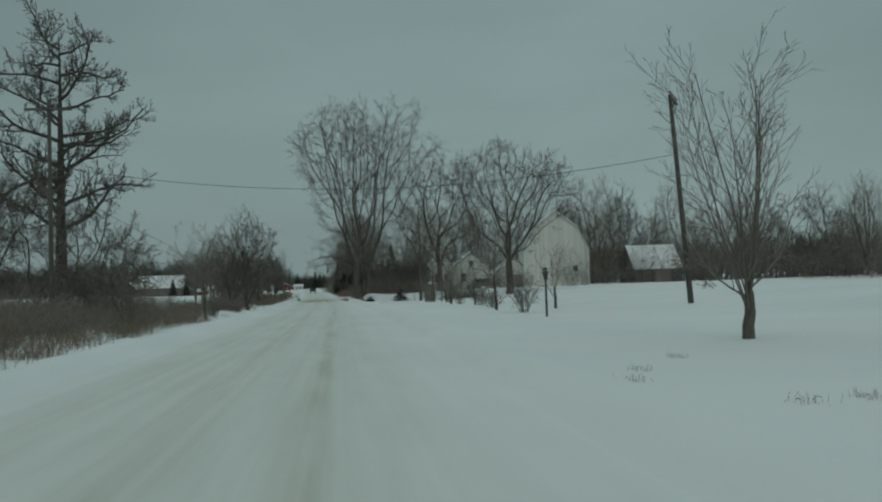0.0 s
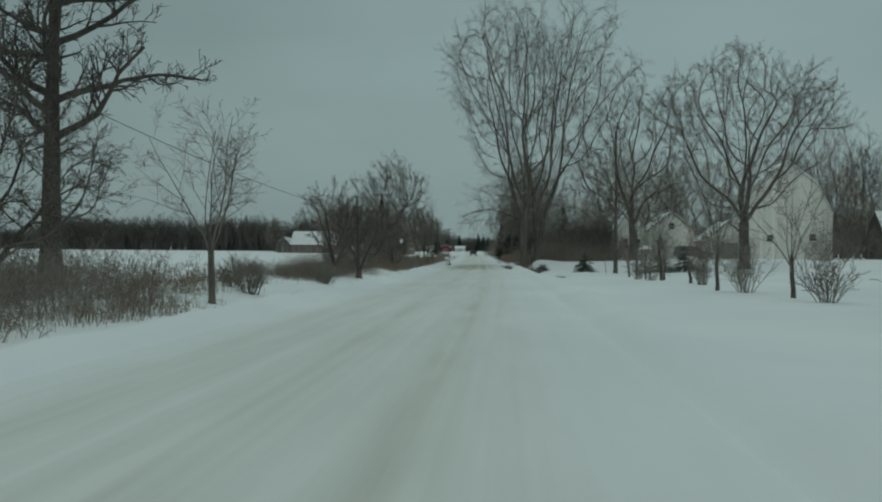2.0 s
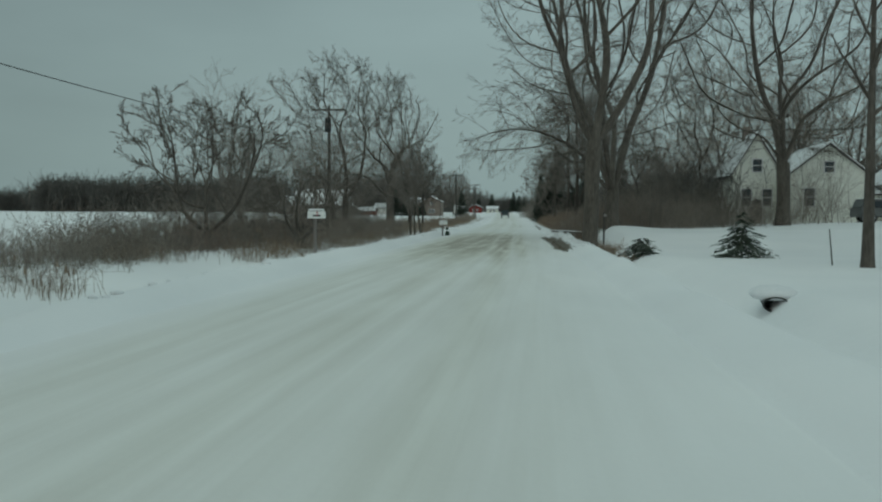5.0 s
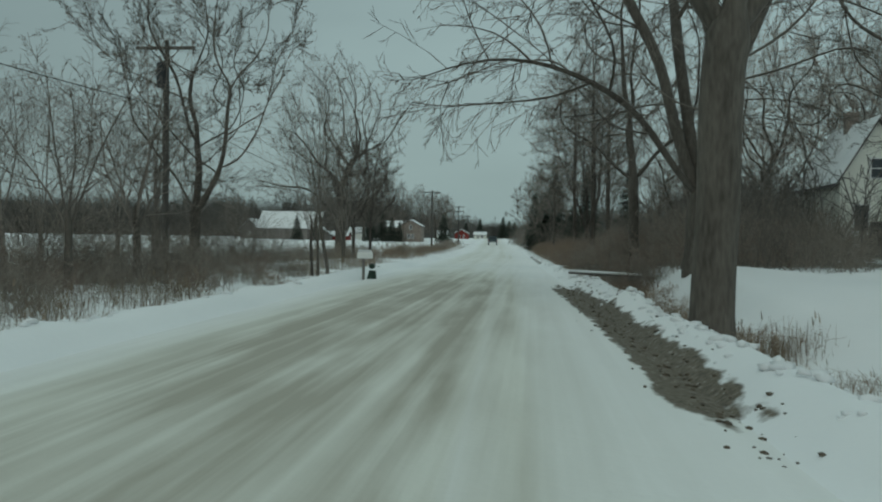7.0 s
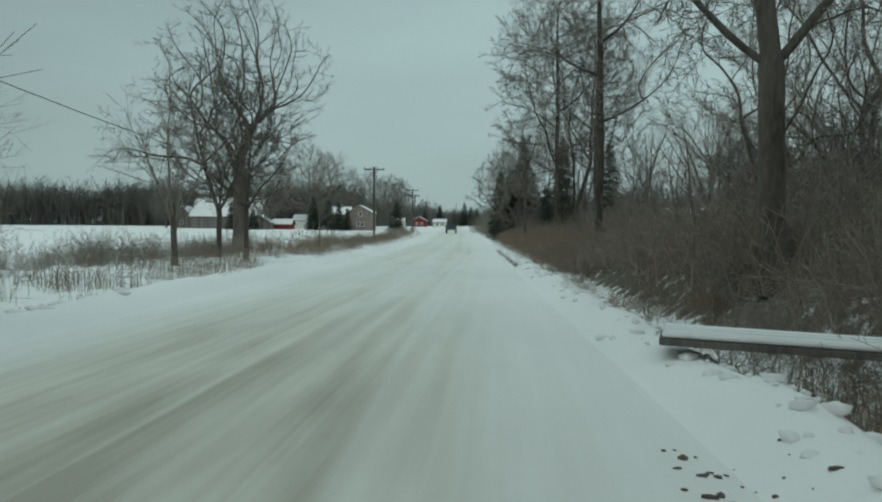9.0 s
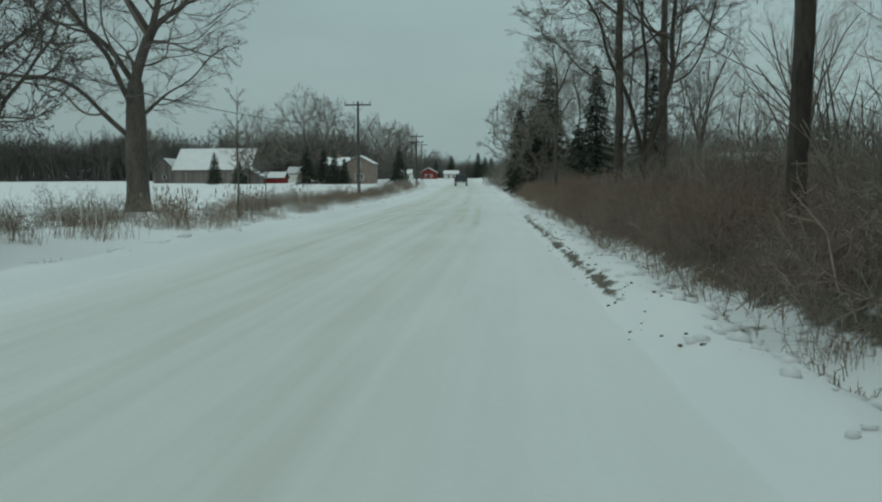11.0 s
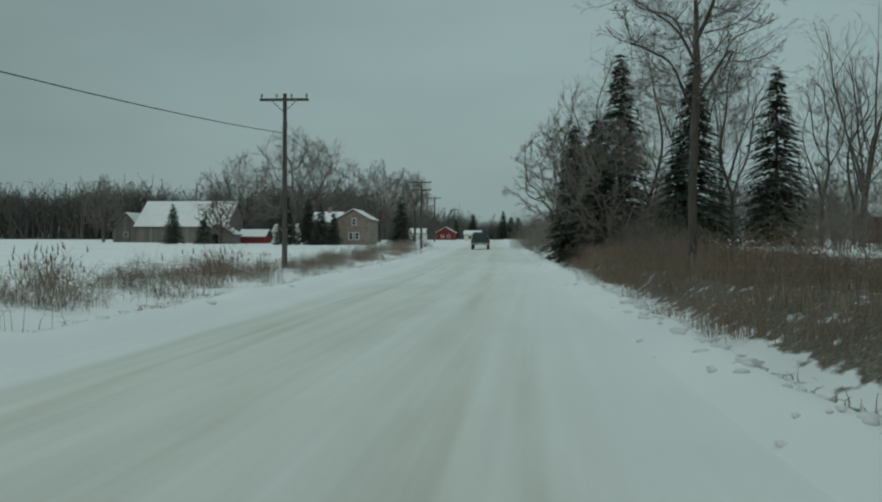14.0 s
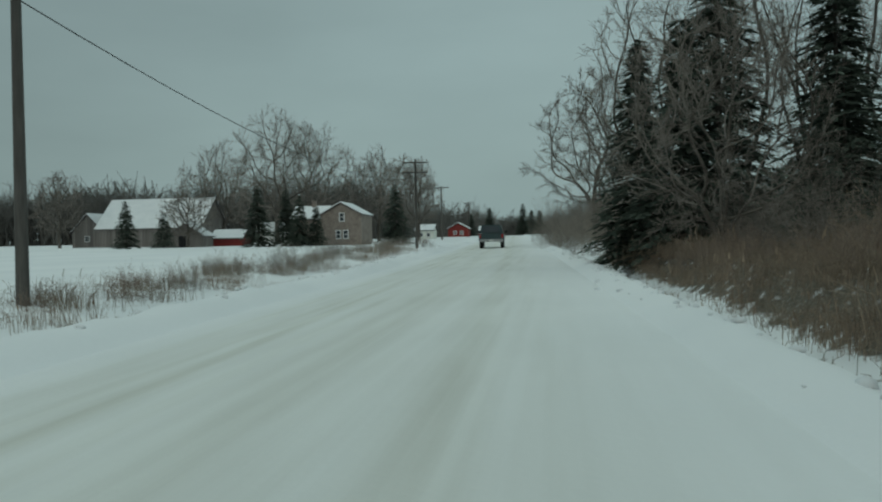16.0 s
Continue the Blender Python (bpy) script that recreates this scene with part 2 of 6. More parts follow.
def box(bm, cx, cy, cz, sx, sy, sz, bevel=0.0, turn=None):
    r = bmesh.ops.create_cube(bm, size=1.0)
    m = Matrix.Translation((cx, cy, cz)) @ (turn or Matrix.Identity(4)) @ Matrix.Diagonal((sx, sy, sz, 1))
    bmesh.ops.transform(bm, matrix=m, verts=r["verts"])
    if bevel:
        edges = list({e for v in r["verts"] for e in v.link_edges})
        bmesh.ops.bevel(bm, geom=edges, offset=bevel, segments=1, affect="EDGES")
    return bm


def boxed(*a, **k):
    return box(bmesh.new(), *a, **k)


def rod(bm, a, b, r0, r1=None, sides=8):
    a, b = Vector(a), Vector(b)
    r = bmesh.ops.create_cone(bm, segments=sides, radius1=r0, radius2=r0 if r1 is None else r1, depth=(b - a).length, cap_ends=True)
    m = Matrix.Translation((a + b) / 2) @ (b - a).to_track_quat("Z", "Y").to_matrix().to_4x4()
    bmesh.ops.transform(bm, matrix=m, verts=r["verts"])
    return bm


def prism(bm, outline, y0, y1):
    """A solid with the outline (x, z) from y0 to y1."""
    lo = [bm.verts.new((x, y0, z)) for x, z in outline]
    hi = [bm.verts.new((x, y1, z)) for x, z in outline]
    bm.faces.new(lo)
    bm.faces.new(hi[::-1])
    for k in range(len(outline)):
        j = (k + 1) % len(outline)
        bm.faces.new((lo[k], hi[k], hi[j], lo[j]))
    bmesh.ops.recalc_face_normals(bm, faces=bm.faces[:])
    return bm


class Tubes:
    """Collects tapered stems and leaf blades as one mesh of quads."""

    def __init__(self):
        self.v, self.f, self.n = [], [], 0

    def add_many(self, pts, radii, sides):
        """pts: stems x points x 3; radii: stems x points."""
        pts, radii = np.asarray(pts, float), np.asarray(radii, float)
        m, k = pts.shape[:2]
        d = np.empty_like(pts)
        d[:, 1:-1], d[:, 0], d[:, -1] = pts[:, 2:] - pts[:, :-2], pts[:, 1] - pts[:, 0], pts[:, -1] - pts[:, -2]
        d /= np.linalg.norm(d, axis=2, keepdims=True) + 1e-9
        ref = np.where(np.abs(d[:, :1, 2:]) > 0.6, np.array((0.37, 0.91, 0.17)), np.array((0.1, 0.12, 1.0)))
        a = np.cross(d, ref)
        a /= np.linalg.norm(a, axis=2, keepdims=True) + 1e-9
        c = np.cross(d, a)
        ang = np.arange(sides) * (2 * math.pi / sides)
        ring = pts[:, :, None] + radii[:, :, None, None] * (np.cos(ang)[:, None] * a[:, :, None] + np.sin(ang)[:, None] * c[:, :, None])
        self.v.append(ring.reshape(-1, 3))
        j = np.arange(sides)
        i = (j + 1) % sides
        one = np.stack([j, i, sides + i, sides + j], 1)
        o = self.n + (np.arange(m)[:, None] * k + np.arange(k - 1)[None, :]).reshape(-1, 1, 1) * sides
        self.f.append((o + one[None]).reshape(-1, 4))
        self.n += m * k * sides

    def add(self, pts, radii, sides):
        self.add_many([pts], [radii], sides)

    def blades(self, pts, width):
        """Tapering leaves or sprays, folded into a shallow V. pts: blades x points x 3; width: one for each."""
        pts, width = np.asarray(pts, float), np.asarray(width, float)
        m, k = pts.shape[:2]
        d = pts[:, -1] - pts[:, 0]
        side = np.cross(d, (0.02, 0.03, 1.0))
        side *= (width / 2 / (np.linalg.norm(side, axis=1) + 1e-6))[:, None]
        w = (1 - 0.85 * (np.arange(k) / (k - 1)) ** 1.4)[None, :, None]
        up = np.array((0, 0, 0.18))[None, None] * width[:, None, None]
        v = np.stack([pts - side[:, None] * w - up * w, pts, pts + side[:, None] * w - up * w], 2)
        self.v.append(v.reshape(-1, 3))
        b = self.n + (np.arange(m)[:, None] * k + np.arange(k - 1)[None, :]).reshape(-1, 1) * 3
        self.f.append(np.concatenate([b + np.array((0, 1, 4, 3)), b + np.array((1, 2, 5, 4))]))
        self.n += m * k * 3

    def mesh(self, name, material):
        v, f = np.concatenate(self.v).astype(np.float32), np.concatenate(self.f).astype(np.int32)
        me = bpy.data.meshes.new(name)
        me.vertices.add(len(v))
        me.vertices.foreach_set("co", v.ravel())
        me.loops.add(f.size)
        me.loops.foreach_set("vertex_index", f.ravel())
        me.polygons.add(len(f))
        me.polygons.foreach_set("loop_start", np.arange(0, f.size, 4, dtype=np.int32))
        me.polygons.foreach_set("use_smooth", np.ones(len(f), bool))
        me.materials.append(material)
        me.update(calc_edges=True)
        return me

    def make(self, name, material, parent=None, label=""):
        ob = new(name, self.mesh(name, material))
        if parent is not None:
            ob.parent = parent
        if label:
            ob["label"] = label
        return ob


# ---- the lie of the land ----
def soft(v, w):
    return w * math.log1p(math.exp(min(v / w, 40.0)))


def road_x(y):
    """The road's middle line."""
    return -1.35 - 0.028 * soft(y - 75, 15) - 0.017 * soft(y - 235, 15)


def step(a, b, v):
    k = min(max((v - a) / (b - a), 0.0), 1.0)
    return k * k * (3 - 2 * k)


def rise(y):
    return 0.0125 * (soft(y - 228, 12) - soft(y - 470, 30))


def bumpy(x, y):
    return noise.noise((x * 0.05, y * 0.05, 0.0)) * 0.14 + noise.noise((x * 0.35, y * 0.35, 3.0)) * 0.05


def land_z(x, y):
    u = x - road_x(y)
    z = rise(y)
    a = abs(u)
    if a < 3.5:
        return z - 0.10
    out = step(3.5, 7.0, a)
    z += 0.10 * step(3.5, 4.1, a) - 0.1 * (1 - step(3.5, 3.9, a))
    z += (0.13 + 0.07 * noise.noise((u * 0.9, y * 0.9, 31.0)) + (0.13 * step(112, 120, y) * (1 - step(142, 150, y)) if u > 0 else 0.0)) * math.exp(-((a - 4.4) / 0.45) ** 2) * (1 + noise.noise((0.0, y * 0.5, u * 0.4)))
    z += bumpy(x, y) * out
    if u > 0:
        d = step(84, 100, y) * (1 - step(300, 330, y))
        c = 6.2 - 0.5 * step(112, 126, y)
        z -= (0.72 + 0.28 * (1 - step(106, 118, y)) + 0.22 * math.exp(-((y - 103) / 4.0) ** 2)) * d * math.exp(-((u - c) / 0.95) ** 2)
        z -= 0.38 * step(5.5, 9.0, u) * (1 - step(20, 34, u)) * step(76, 98, y) * (1 - step(122, 134, y))
        z += 0.42 * step(6.5, 7.5, u) * step(124, 134, y) * d + 0.65 * step(12, 34, u) * (1 - 0.3 * d)
        z += 0.26 * math.exp(-((x - 4.8) / 2.4) ** 2 - ((y - 139.0) / 3.0) ** 2)
    else:
        z -= 0.35 * math.exp(-((u + 7.0) / 1.6) ** 2)
        z -= 0.25 * step(8, 20, a)
    return z


def lattice(name, us, ys, height, material, follow=True, wear=None):
    nu = len(us)
    verts, faces, cols = [], [], []
    for y in ys:
        c = road_x(min(max(y, -200), 900)) if follow else 0.0
        for u in us:
            verts.append((c + u, y, height(c + u, y)))
            if wear:
                cols.append((*wear(u, y), 0.0, 1.0))
    for j in range(len(ys) - 1):
        for i in range(nu - 1):
            o = j * nu + i
            faces.append((o, o + 1, o + nu + 1, o + nu))
    ob = part_data(name, verts, faces, material, smooth=True)
    if wear:
        at = ob.data.color_attributes.new("wear", "FLOAT_COLOR", "POINT")
        at.data.foreach_set("color", np.array(cols, np.float32).ravel())
    return ob


def scraped(u, y):
    """Where the verge is bare: a plough strip by the ditch and shorter patches further on."""
    g = 0.0
    c = 3.48 + 0.10 * math.sin(y * 0.21)
    if u > 2.3:
        g = 0.85 * math.exp(-((u - c) / 0.46) ** 4) * step(117, 121, y) * (1 - step(138, 143, y))
        g = max(g, (0.72 + 0.10 * math.sin(y * 1.7)) * math.exp(-((u - 3.85) / 0.17) ** 2) * step(164, 172, y) * (1 - step(190, 199, y)))
        g = max(g, 0.48 * math.exp(-((u - 5.7) / 0.6) ** 2) * step(120, 128, y) * (1 - step(300, 320, y)))
    if u > 5.5:
        patchy = 0.5 + 0.9 * noise.noise((u * 0.22, y * 0.22, 21.0))
        g = max(g, (0.66 + 0.1 * patchy) * step(5.7, 6.6, u) * (1 - step(16, 24, u)) * step(141, 150, y) * (1 - step(268, 290, y)))
    if u < -7.5:
        patchy = 0.5 + 0.9 * noise.noise((u * 0.25, y * 0.25, 22.0))
        g = max(g, 0.45 * (0.5 + patchy) * step(7.8, 9.5, -u) * (1 - step(14, 20, -u)) * max(step(14, 22, y) * (1 - step(58, 66, y)), step(110, 118, y) * (1 - step(150, 165, y))))
    return g


def land_wear(u, y):
    return (0.0, scraped(u, y))


def road_wear(u, y):
    tracks = 0.06 + 0.22 * math.exp(-((u + 0.2) / 2.5) ** 4) + 0.09 * math.exp(-((u - 1.15) / 0.3) ** 2) + 0.08 * math.exp(-((u + 0.5) / 0.35) ** 2)
    tracks += 0.10 * math.exp(-((u + 2.3) / 0.45) ** 2)
    more = 0.85 + 1.0 * step(108, 122, y) * (1 - step(135, 158, y)) + 0.1 * math.sin(y * 0.07)
    sand = step(104, 118, y) * (1 - step(140, 165, y))
    tracks += 0.24 * sand * math.exp(-((u + 0.35) / 1.5) ** 4)
    for c, w, k in ((0.95, 0.14, 0.40), (1.45, 0.10, -0.30), (0.45, 0.16, -0.34), (-0.35, 0.2, 0.28), (-0.95, 0.12, -0.22), (-1.7, 0.3, 0.25), (1.9, 0.12, 0.25)):
        tracks += k * (0.12 + 0.36 * sand) * math.exp(-((u - c + 0.14 * math.sin(y * 0.045 + c)) / w) ** 2)
    # broken tyre marks pressed through the thin snow
    broken = 0.55 + 0.9 * noise.noise((0.0, y * 0.55, 41.0))
    tracks += 0.30 * max(broken, 0.0) * math.exp(-((u - 1.05) / 0.11) ** 2) * (1 - step(60, 80, y))
    # sharper ruts pressed by the far wheels
    for c, w, k in ((-1.75, 0.11, 0.26), (-2.15, 0.10, 0.2), (-1.2, 0.10, 0.12), (-2.75, 0.13, 0.16)):
        tracks += k * step(150, 190, y) * max(0.2 + 1.1 * noise.noise((c, y * 0.07, 51.0)) + 0.5, 0.0) * math.exp(-((u - c + 0.1 * math.sin(y * 0.03 + c)) / w) ** 2)
    for c in (1.38, 1.95):
        tracks += 0.22 * math.exp(-((u - c) / 0.11) ** 2) * step(184, 190, y) * (1 - step(203, 210, y))
    return (min(max(tracks * more, 0.0), 1.0), scraped(u, y))


def road_z(x, y):
    u = x - road_x(y)
    z = rise(y) + 0.03 - 0.10 * step(3.3, 4.0, abs(u)) - 0.003 * u * u
    for c, w, d in ((1.15, 0.22, 0.022), (-0.45, 0.25, 0.022), (-2.3, 0.3, 0.015), (0.35, 0.2, -0.012)):
        z -= d * math.exp(-((u - c + 0.12 * math.sin(y * 0.045)) / w) ** 2)
    return z + 0.010 * noise.noise((u * 1.4, y * 0.35, 7.0)) + 0.008 * noise.noise((u * 4.0, y * 1.5, 9.0))


near_u = [3.4 + 0.2 * k for k in range(26)] + [8.8, 9.4, 10, 11, 12, 13.5, 15, 17, 19.5, 22, 25, 29, 34, 40, 48, 58, 70, 90, 120, 170, 260, 420, 800, 1600, 3000]
US = [-u for u in near_u[::-1]] + [-2, 0, 2] + near_u
YS = [-1500, -700, -300, -150, -90, -60, -40, -30] + [-24 + 4 * k for k in range(6)] + [0.8 * k for k in range(388)] + [312 + 4 * k for k in range(30)] + [440, 460, 490, 530, 580, 640, 720, 850, 1050, 1400, 2000, 3000]
tagged(lattice("ground", US, YS, land_z, SNOW, True, land_wear), "snow-covered verges, yards and fields beside the road", "ground", kind="structure")
tagged(lattice("road", [-4.0 + 0.1 * k for k in range(81)], [-40 + 2.0 * k for k in range(20)] + [0.6 * k for k in range(520)] + [312 + 4 * k for k in range(150)], road_z, ROADSNOW, True, road_wear),
       "straight country road under packed, sand-stained snow", "road", kind="structure")


# ---- trees ----
def unit(v):
    return v / (np.linalg.norm(v, axis=-1, keepdims=True) + 1e-9)


def grow(tubes, rng, p, d, length, r, spec, least=0.0065, sides=0, wood=None):
    """Branches with their side branches, level by level. spec, by level: segments, children, length ratio, rise, wander, angle."""
    p, d, length, r = (np.asarray(a, float) for a in (p, d, length, r))
    for level, (seg, kids, ratio, lift, wander, angle) in enumerate(spec):
        n = len(p)
        tip = np.maximum(r * 0.28, least * 0.75)
        pts, radii = [p], [r]
        for k in range(seg):
            d = unit(d + rng.normal(0, wander, (n, 3)) + np.array((0, 0, lift / seg)))
            p = p + d * (length / seg)[:, None]
            pts.append(p)
            radii.append(r + (tip - r) * ((k + 1) / seg) ** 0.8)
        pts, radii = np.stack(pts, 1), np.stack(radii, 1)
        if level == 0:
            first = pts, radii
        (wood if wood and level == 0 else tubes).add_many(pts, radii, sides or 6 if r.mean() > 0.1 or sides else 4 if r.mean() > 0.035 else 3)
        if not kids or level + 1 == len(spec):
            return first
        at = 0.13 + 0.86 * (np.arange(kids)[None] + rng.uniform(0.1, 0.9, (n, kids))) / kids
        i = np.minimum((at * seg).astype(int), seg - 1)
        own = np.arange(n)[:, None]
        a0, a1 = pts[own, i], pts[own, i + 1]
        q = a0 + (a1 - a0) * (at * seg - i)[..., None]
        along = unit(a1 - a0)
        side = unit(np.cross(along, rng.normal(0, 1, (n, kids, 3))))
        a = np.radians(angle * rng.uniform(0.7, 1.3, (n, kids, 1)))
        p, d = q.reshape(-1, 3), unit(along * np.cos(a) + side * np.sin(a)).reshape(-1, 3)
        length = (length[:, None] * ratio * rng.uniform(0.65, 1.2, (n, kids)) * (1.15 - 0.5 * at)).ravel()
        r = np.maximum(r[:, None] * 0.5 * (1.05 - 0.6 * at), least).ravel()


def bearing(a, lean):
    """Directions from turns about the upright and leans from it, in radians."""
    a, lean = np.asarray(a, float), np.asarray(lean, float)
    return np.stack([np.cos(a) * np.sin(lean), np.sin(a) * np.sin(lean), np.cos(lean)], -1)


SPEC_BIG = [(10, 9, 0.46, 0.28, 0.14, 44), (5, 5, 0.52, 0.25, 0.13, 42), (3, 5, 0.5, 0.15, 0.16, 44), (1, 2, 0.5, 0.05, 0.2, 48), (1, 0, 0.5, 0.0, 0.2, 50)]
SPEC_KNOB = [(8, 12, 0.30, 0.45, 0.18, 55), (4, 6, 0.5, 0.9, 0.22, 50), (2, 3, 0.5, 0.4, 0.2, 48), (1, 0, 0.5, 0.2, 0.2, 50)]
SPEC_MID = [(6, 7, 0.52, 0.35, 0.10, 42), (3, 5, 0.52, 0.2, 0.14, 46), (1, 4, 0.5, 0.1, 0.18, 48), (1, 0, 0.5, 0.0, 0.2, 50)]
SPEC_BOUGH = [(9, 9, 0.42, 0.25, 0.12, 42), (6, 6, 0.5, -0.15, 0.15, 42), (4, 4, 0.5, -0.25, 0.18, 44), (2, 2, 0.5, -0.2, 0.2, 46), (1, 0, 0.5, -0.1, 0.2, 50)]
SPEC_SLIM = [(8, 10, 0.34, 0.30, 0.05, 34), (4, 4, 0.5, 0.2, 0.08, 32), (2, 2, 0.5, 0.1, 0.10, 32), (1, 0, 0.5, 0.1, 0.12, 40)]
SPEC_LIGHT = [(5, 6, 0.5, 0.3, 0.10, 38), (3, 5, 0.5, 0.15, 0.15, 42), (1, 0, 0.5, 0.1, 0.15, 45)]


def bare_tree(name, x, y, height, label, style="vase", trunk=0.3, fork=0.25, limbs=6, lean=28, seed=1, spec=None, bark=BARK, twig=TWIG, group="", category="bare tree", reach=None, flare=1.35, turn=0.0, boughs=(), limb=(0.30, 0.52), least=0.0065, snow=False):
    rng = np.random.default_rng(seed)
    twig = TWIGDARK if twig is TWIG and trunk >= 0.18 else twig
    e = root(name, pose(x, y, land_z(x, y) - 0.08, 0, 0, turn), label, category, group)
    stem, crown, limbwood = Tubes(), Tubes(), Tubes() if trunk >= 0.18 else None
    spec = spec or SPEC_BIG
    base = np.zeros(3)
    if style == "vase":
        top = np.array((rng.normal(0, 0.1), rng.normal(0, 0.1), height * fork))
        low = min(0.35, top[2] * 0.35)
        pts = [base, base + (0, 0, low * 0.4), base + (0, 0, low), base * 0.4 + top * 0.6 + (rng.normal(0, 0.03), 0, 0), top, top + (0, 0, trunk * 1.6), top + (0, 0, trunk * 2.6)]
        stem.add(pts, [trunk * flare, trunk * (1 + (flare - 1) * 0.35), trunk * 1.02, trunk * 0.95, trunk * 0.80, trunk * 0.45, trunk * 0.05], 14)
        k = np.arange(limbs)
        t = np.radians(lean * rng.uniform(0.35, 1.25, limbs))
        t[0] *= 0.3
        d = bearing(2 * math.pi * (k + rng.uniform(-0.3, 0.3, limbs)) / limbs, t)
        q = top - np.stack([0 * t, 0 * t, rng.uniform(0, 0.5, limbs) * height * fork], 1)
        arms = [grow(crown, rng, q, d, (reach or height * (1 - fork)) * rng.uniform(0.72, 0.98, limbs) * (1.0 - 0.12 * np.sin(t)), trunk * rng.uniform(*limb, limbs), spec, least, 0, limbwood)]
    else:
        n = 10
        pts, radii = [], []
        wob = np.cumsum(rng.normal(0, 0.012 * height / n, (n + 1, 2)), 0)
        for k in range(n + 1):
            pts.append(np.array((*wob[k], height * k / n)))
            radii.append(trunk * (flare if k == 0 else 1.0) * (1 - 0.93 * (k / n) ** 0.9))
        pts.insert(1, np.array((*wob[0], 0.4)))
        radii.insert(1, trunk * 1.02)
        stem.add(pts, radii, 10)
        k = np.arange(limbs)
        f = fork + (1 - fork) * ((k + rng.uniform(0, 0.8, limbs)) / limbs) * 0.97
        line = np.array(pts)
        q = np.stack([np.interp(f * height, line[:, 2], line[:, 0]), np.interp(f * height, line[:, 2], line[:, 1]), f * height], 1)
        up = np.radians(90 - lean * rng.uniform(0.8, 1.2, limbs) - (20 * f if style == "leader" else 32 * f if style == "round" else 0))
        if style == "round":
            far = (reach or height * 0.4) * np.sqrt(np.maximum(1 - ((f - 0.5) / 0.72) ** 2, 0.05)) * rng.uniform(0.8, 1.12, limbs)
        else:
            far = (reach or height * 0.32) * (1.08 - (0.72 if style == "leader" else 0.5) * f ** (1.5 if style == "leader" else 3)) * rng.uniform(0.75, 1.2, limbs)
        thick = np.maximum(trunk * (0.5 * (1.1 - f) if style == "leader" else 0.40 * (1.2 - 0.75 * f)), 0.02)
        arms = [grow(crown, rng, q, bearing(k * 2.4 + rng.uniform(-0.4, 0.4, limbs), up), far, thick, spec, least, 0, limbwood)]
    # single boughs: bearing in degrees, lean from upright, length, radius, height of its start
    for a, ln, far, r, z in boughs:
        arms.append(grow(crown, rng, [(0, 0, z)], bearing([radians(a)], [radians(ln)]), [far], [r], SPEC_BOUGH, least, 0, limbwood))
    if snow:
        # snow lying along the upper side of the leaning limbs
        for pts, radii in arms:
            for p, r in zip(pts, radii):
                way = p[4] - p[1]
                if abs(way[2]) < 0.85 * np.linalg.norm(way) and r[1] > 0.05:
                    cover = Tubes()
                    cover.add(p[1:6] + np.stack([0 * r[1:6], 0 * r[1:6], r[1:6] * 0.8], 1), r[1:6] * np.array((0.02, 0.34, 0.26, 0.32, 0.02)), 6)
                    cover.make("snow_cover", CAPSNOW, e, "thin line of snow along a limb")
    stem.make("trunk", bark, e)
    for pts, radii in arms if limbwood else ():
        for p, r in zip(pts, radii):
            bough = Tubes()
            bough.add(p, r, 8)
            bough.make("limb", bark, e)
    crown.make("crown", twig, e)
    return e


PROFILES = {
    "round": ((0.0, 0.45), (0.2, 0.86), (0.45, 1.0), (0.72, 0.86), (0.9, 0.55), (1.0, 0.15)),
    "elm": ((0.0, 0.34), (0.25, 0.52), (0.5, 0.8), (0.74, 1.0), (0.9, 0.86), (1.0, 0.4)),
    "fan": ((0.0, 0.22), (0.3, 0.62), (0.6, 0.9), (0.84, 1.0), (1.0, 0.45)),
    "upright": ((0.0, 0.5), (0.3, 0.9), (0.6, 0.95), (0.85, 0.6), (1.0, 0.12)),
}


def fill_crown(rng, height, low, width, shape, lumps, count):
    """Buds spread through a lumpy crown outline, thicker towards its skin."""
    f = rng.uniform(0, 1, count * 2)
    a = rng.uniform(0, 2 * math.pi, count * 2)
    fs, rs = zip(*PROFILES[shape])
    rim = np.interp(f, fs, rs)
    keep = rng.uniform(0, 1, count * 2) < rim + 0.1
    f, a, rim = f[keep][:count], a[keep][:count], rim[keep][:count]
    k1, k2 = rng.uniform(0, 6.28, 2)
    wavy = 1 + lumps * (np.sin(2 * a + k1 + 5 * f) * 0.55 + np.sin(5 * a + k2 - 11 * f) * 0.45)
    r = width / 2 * rim * wavy * rng.uniform(0.0, 1, len(f)) ** 0.55
    top = 1 + lumps * 0.3 * np.sin(3 * a + k2)
    return np.stack([r * np.cos(a), r * np.sin(a), low + (height * top - low) * f], 1)


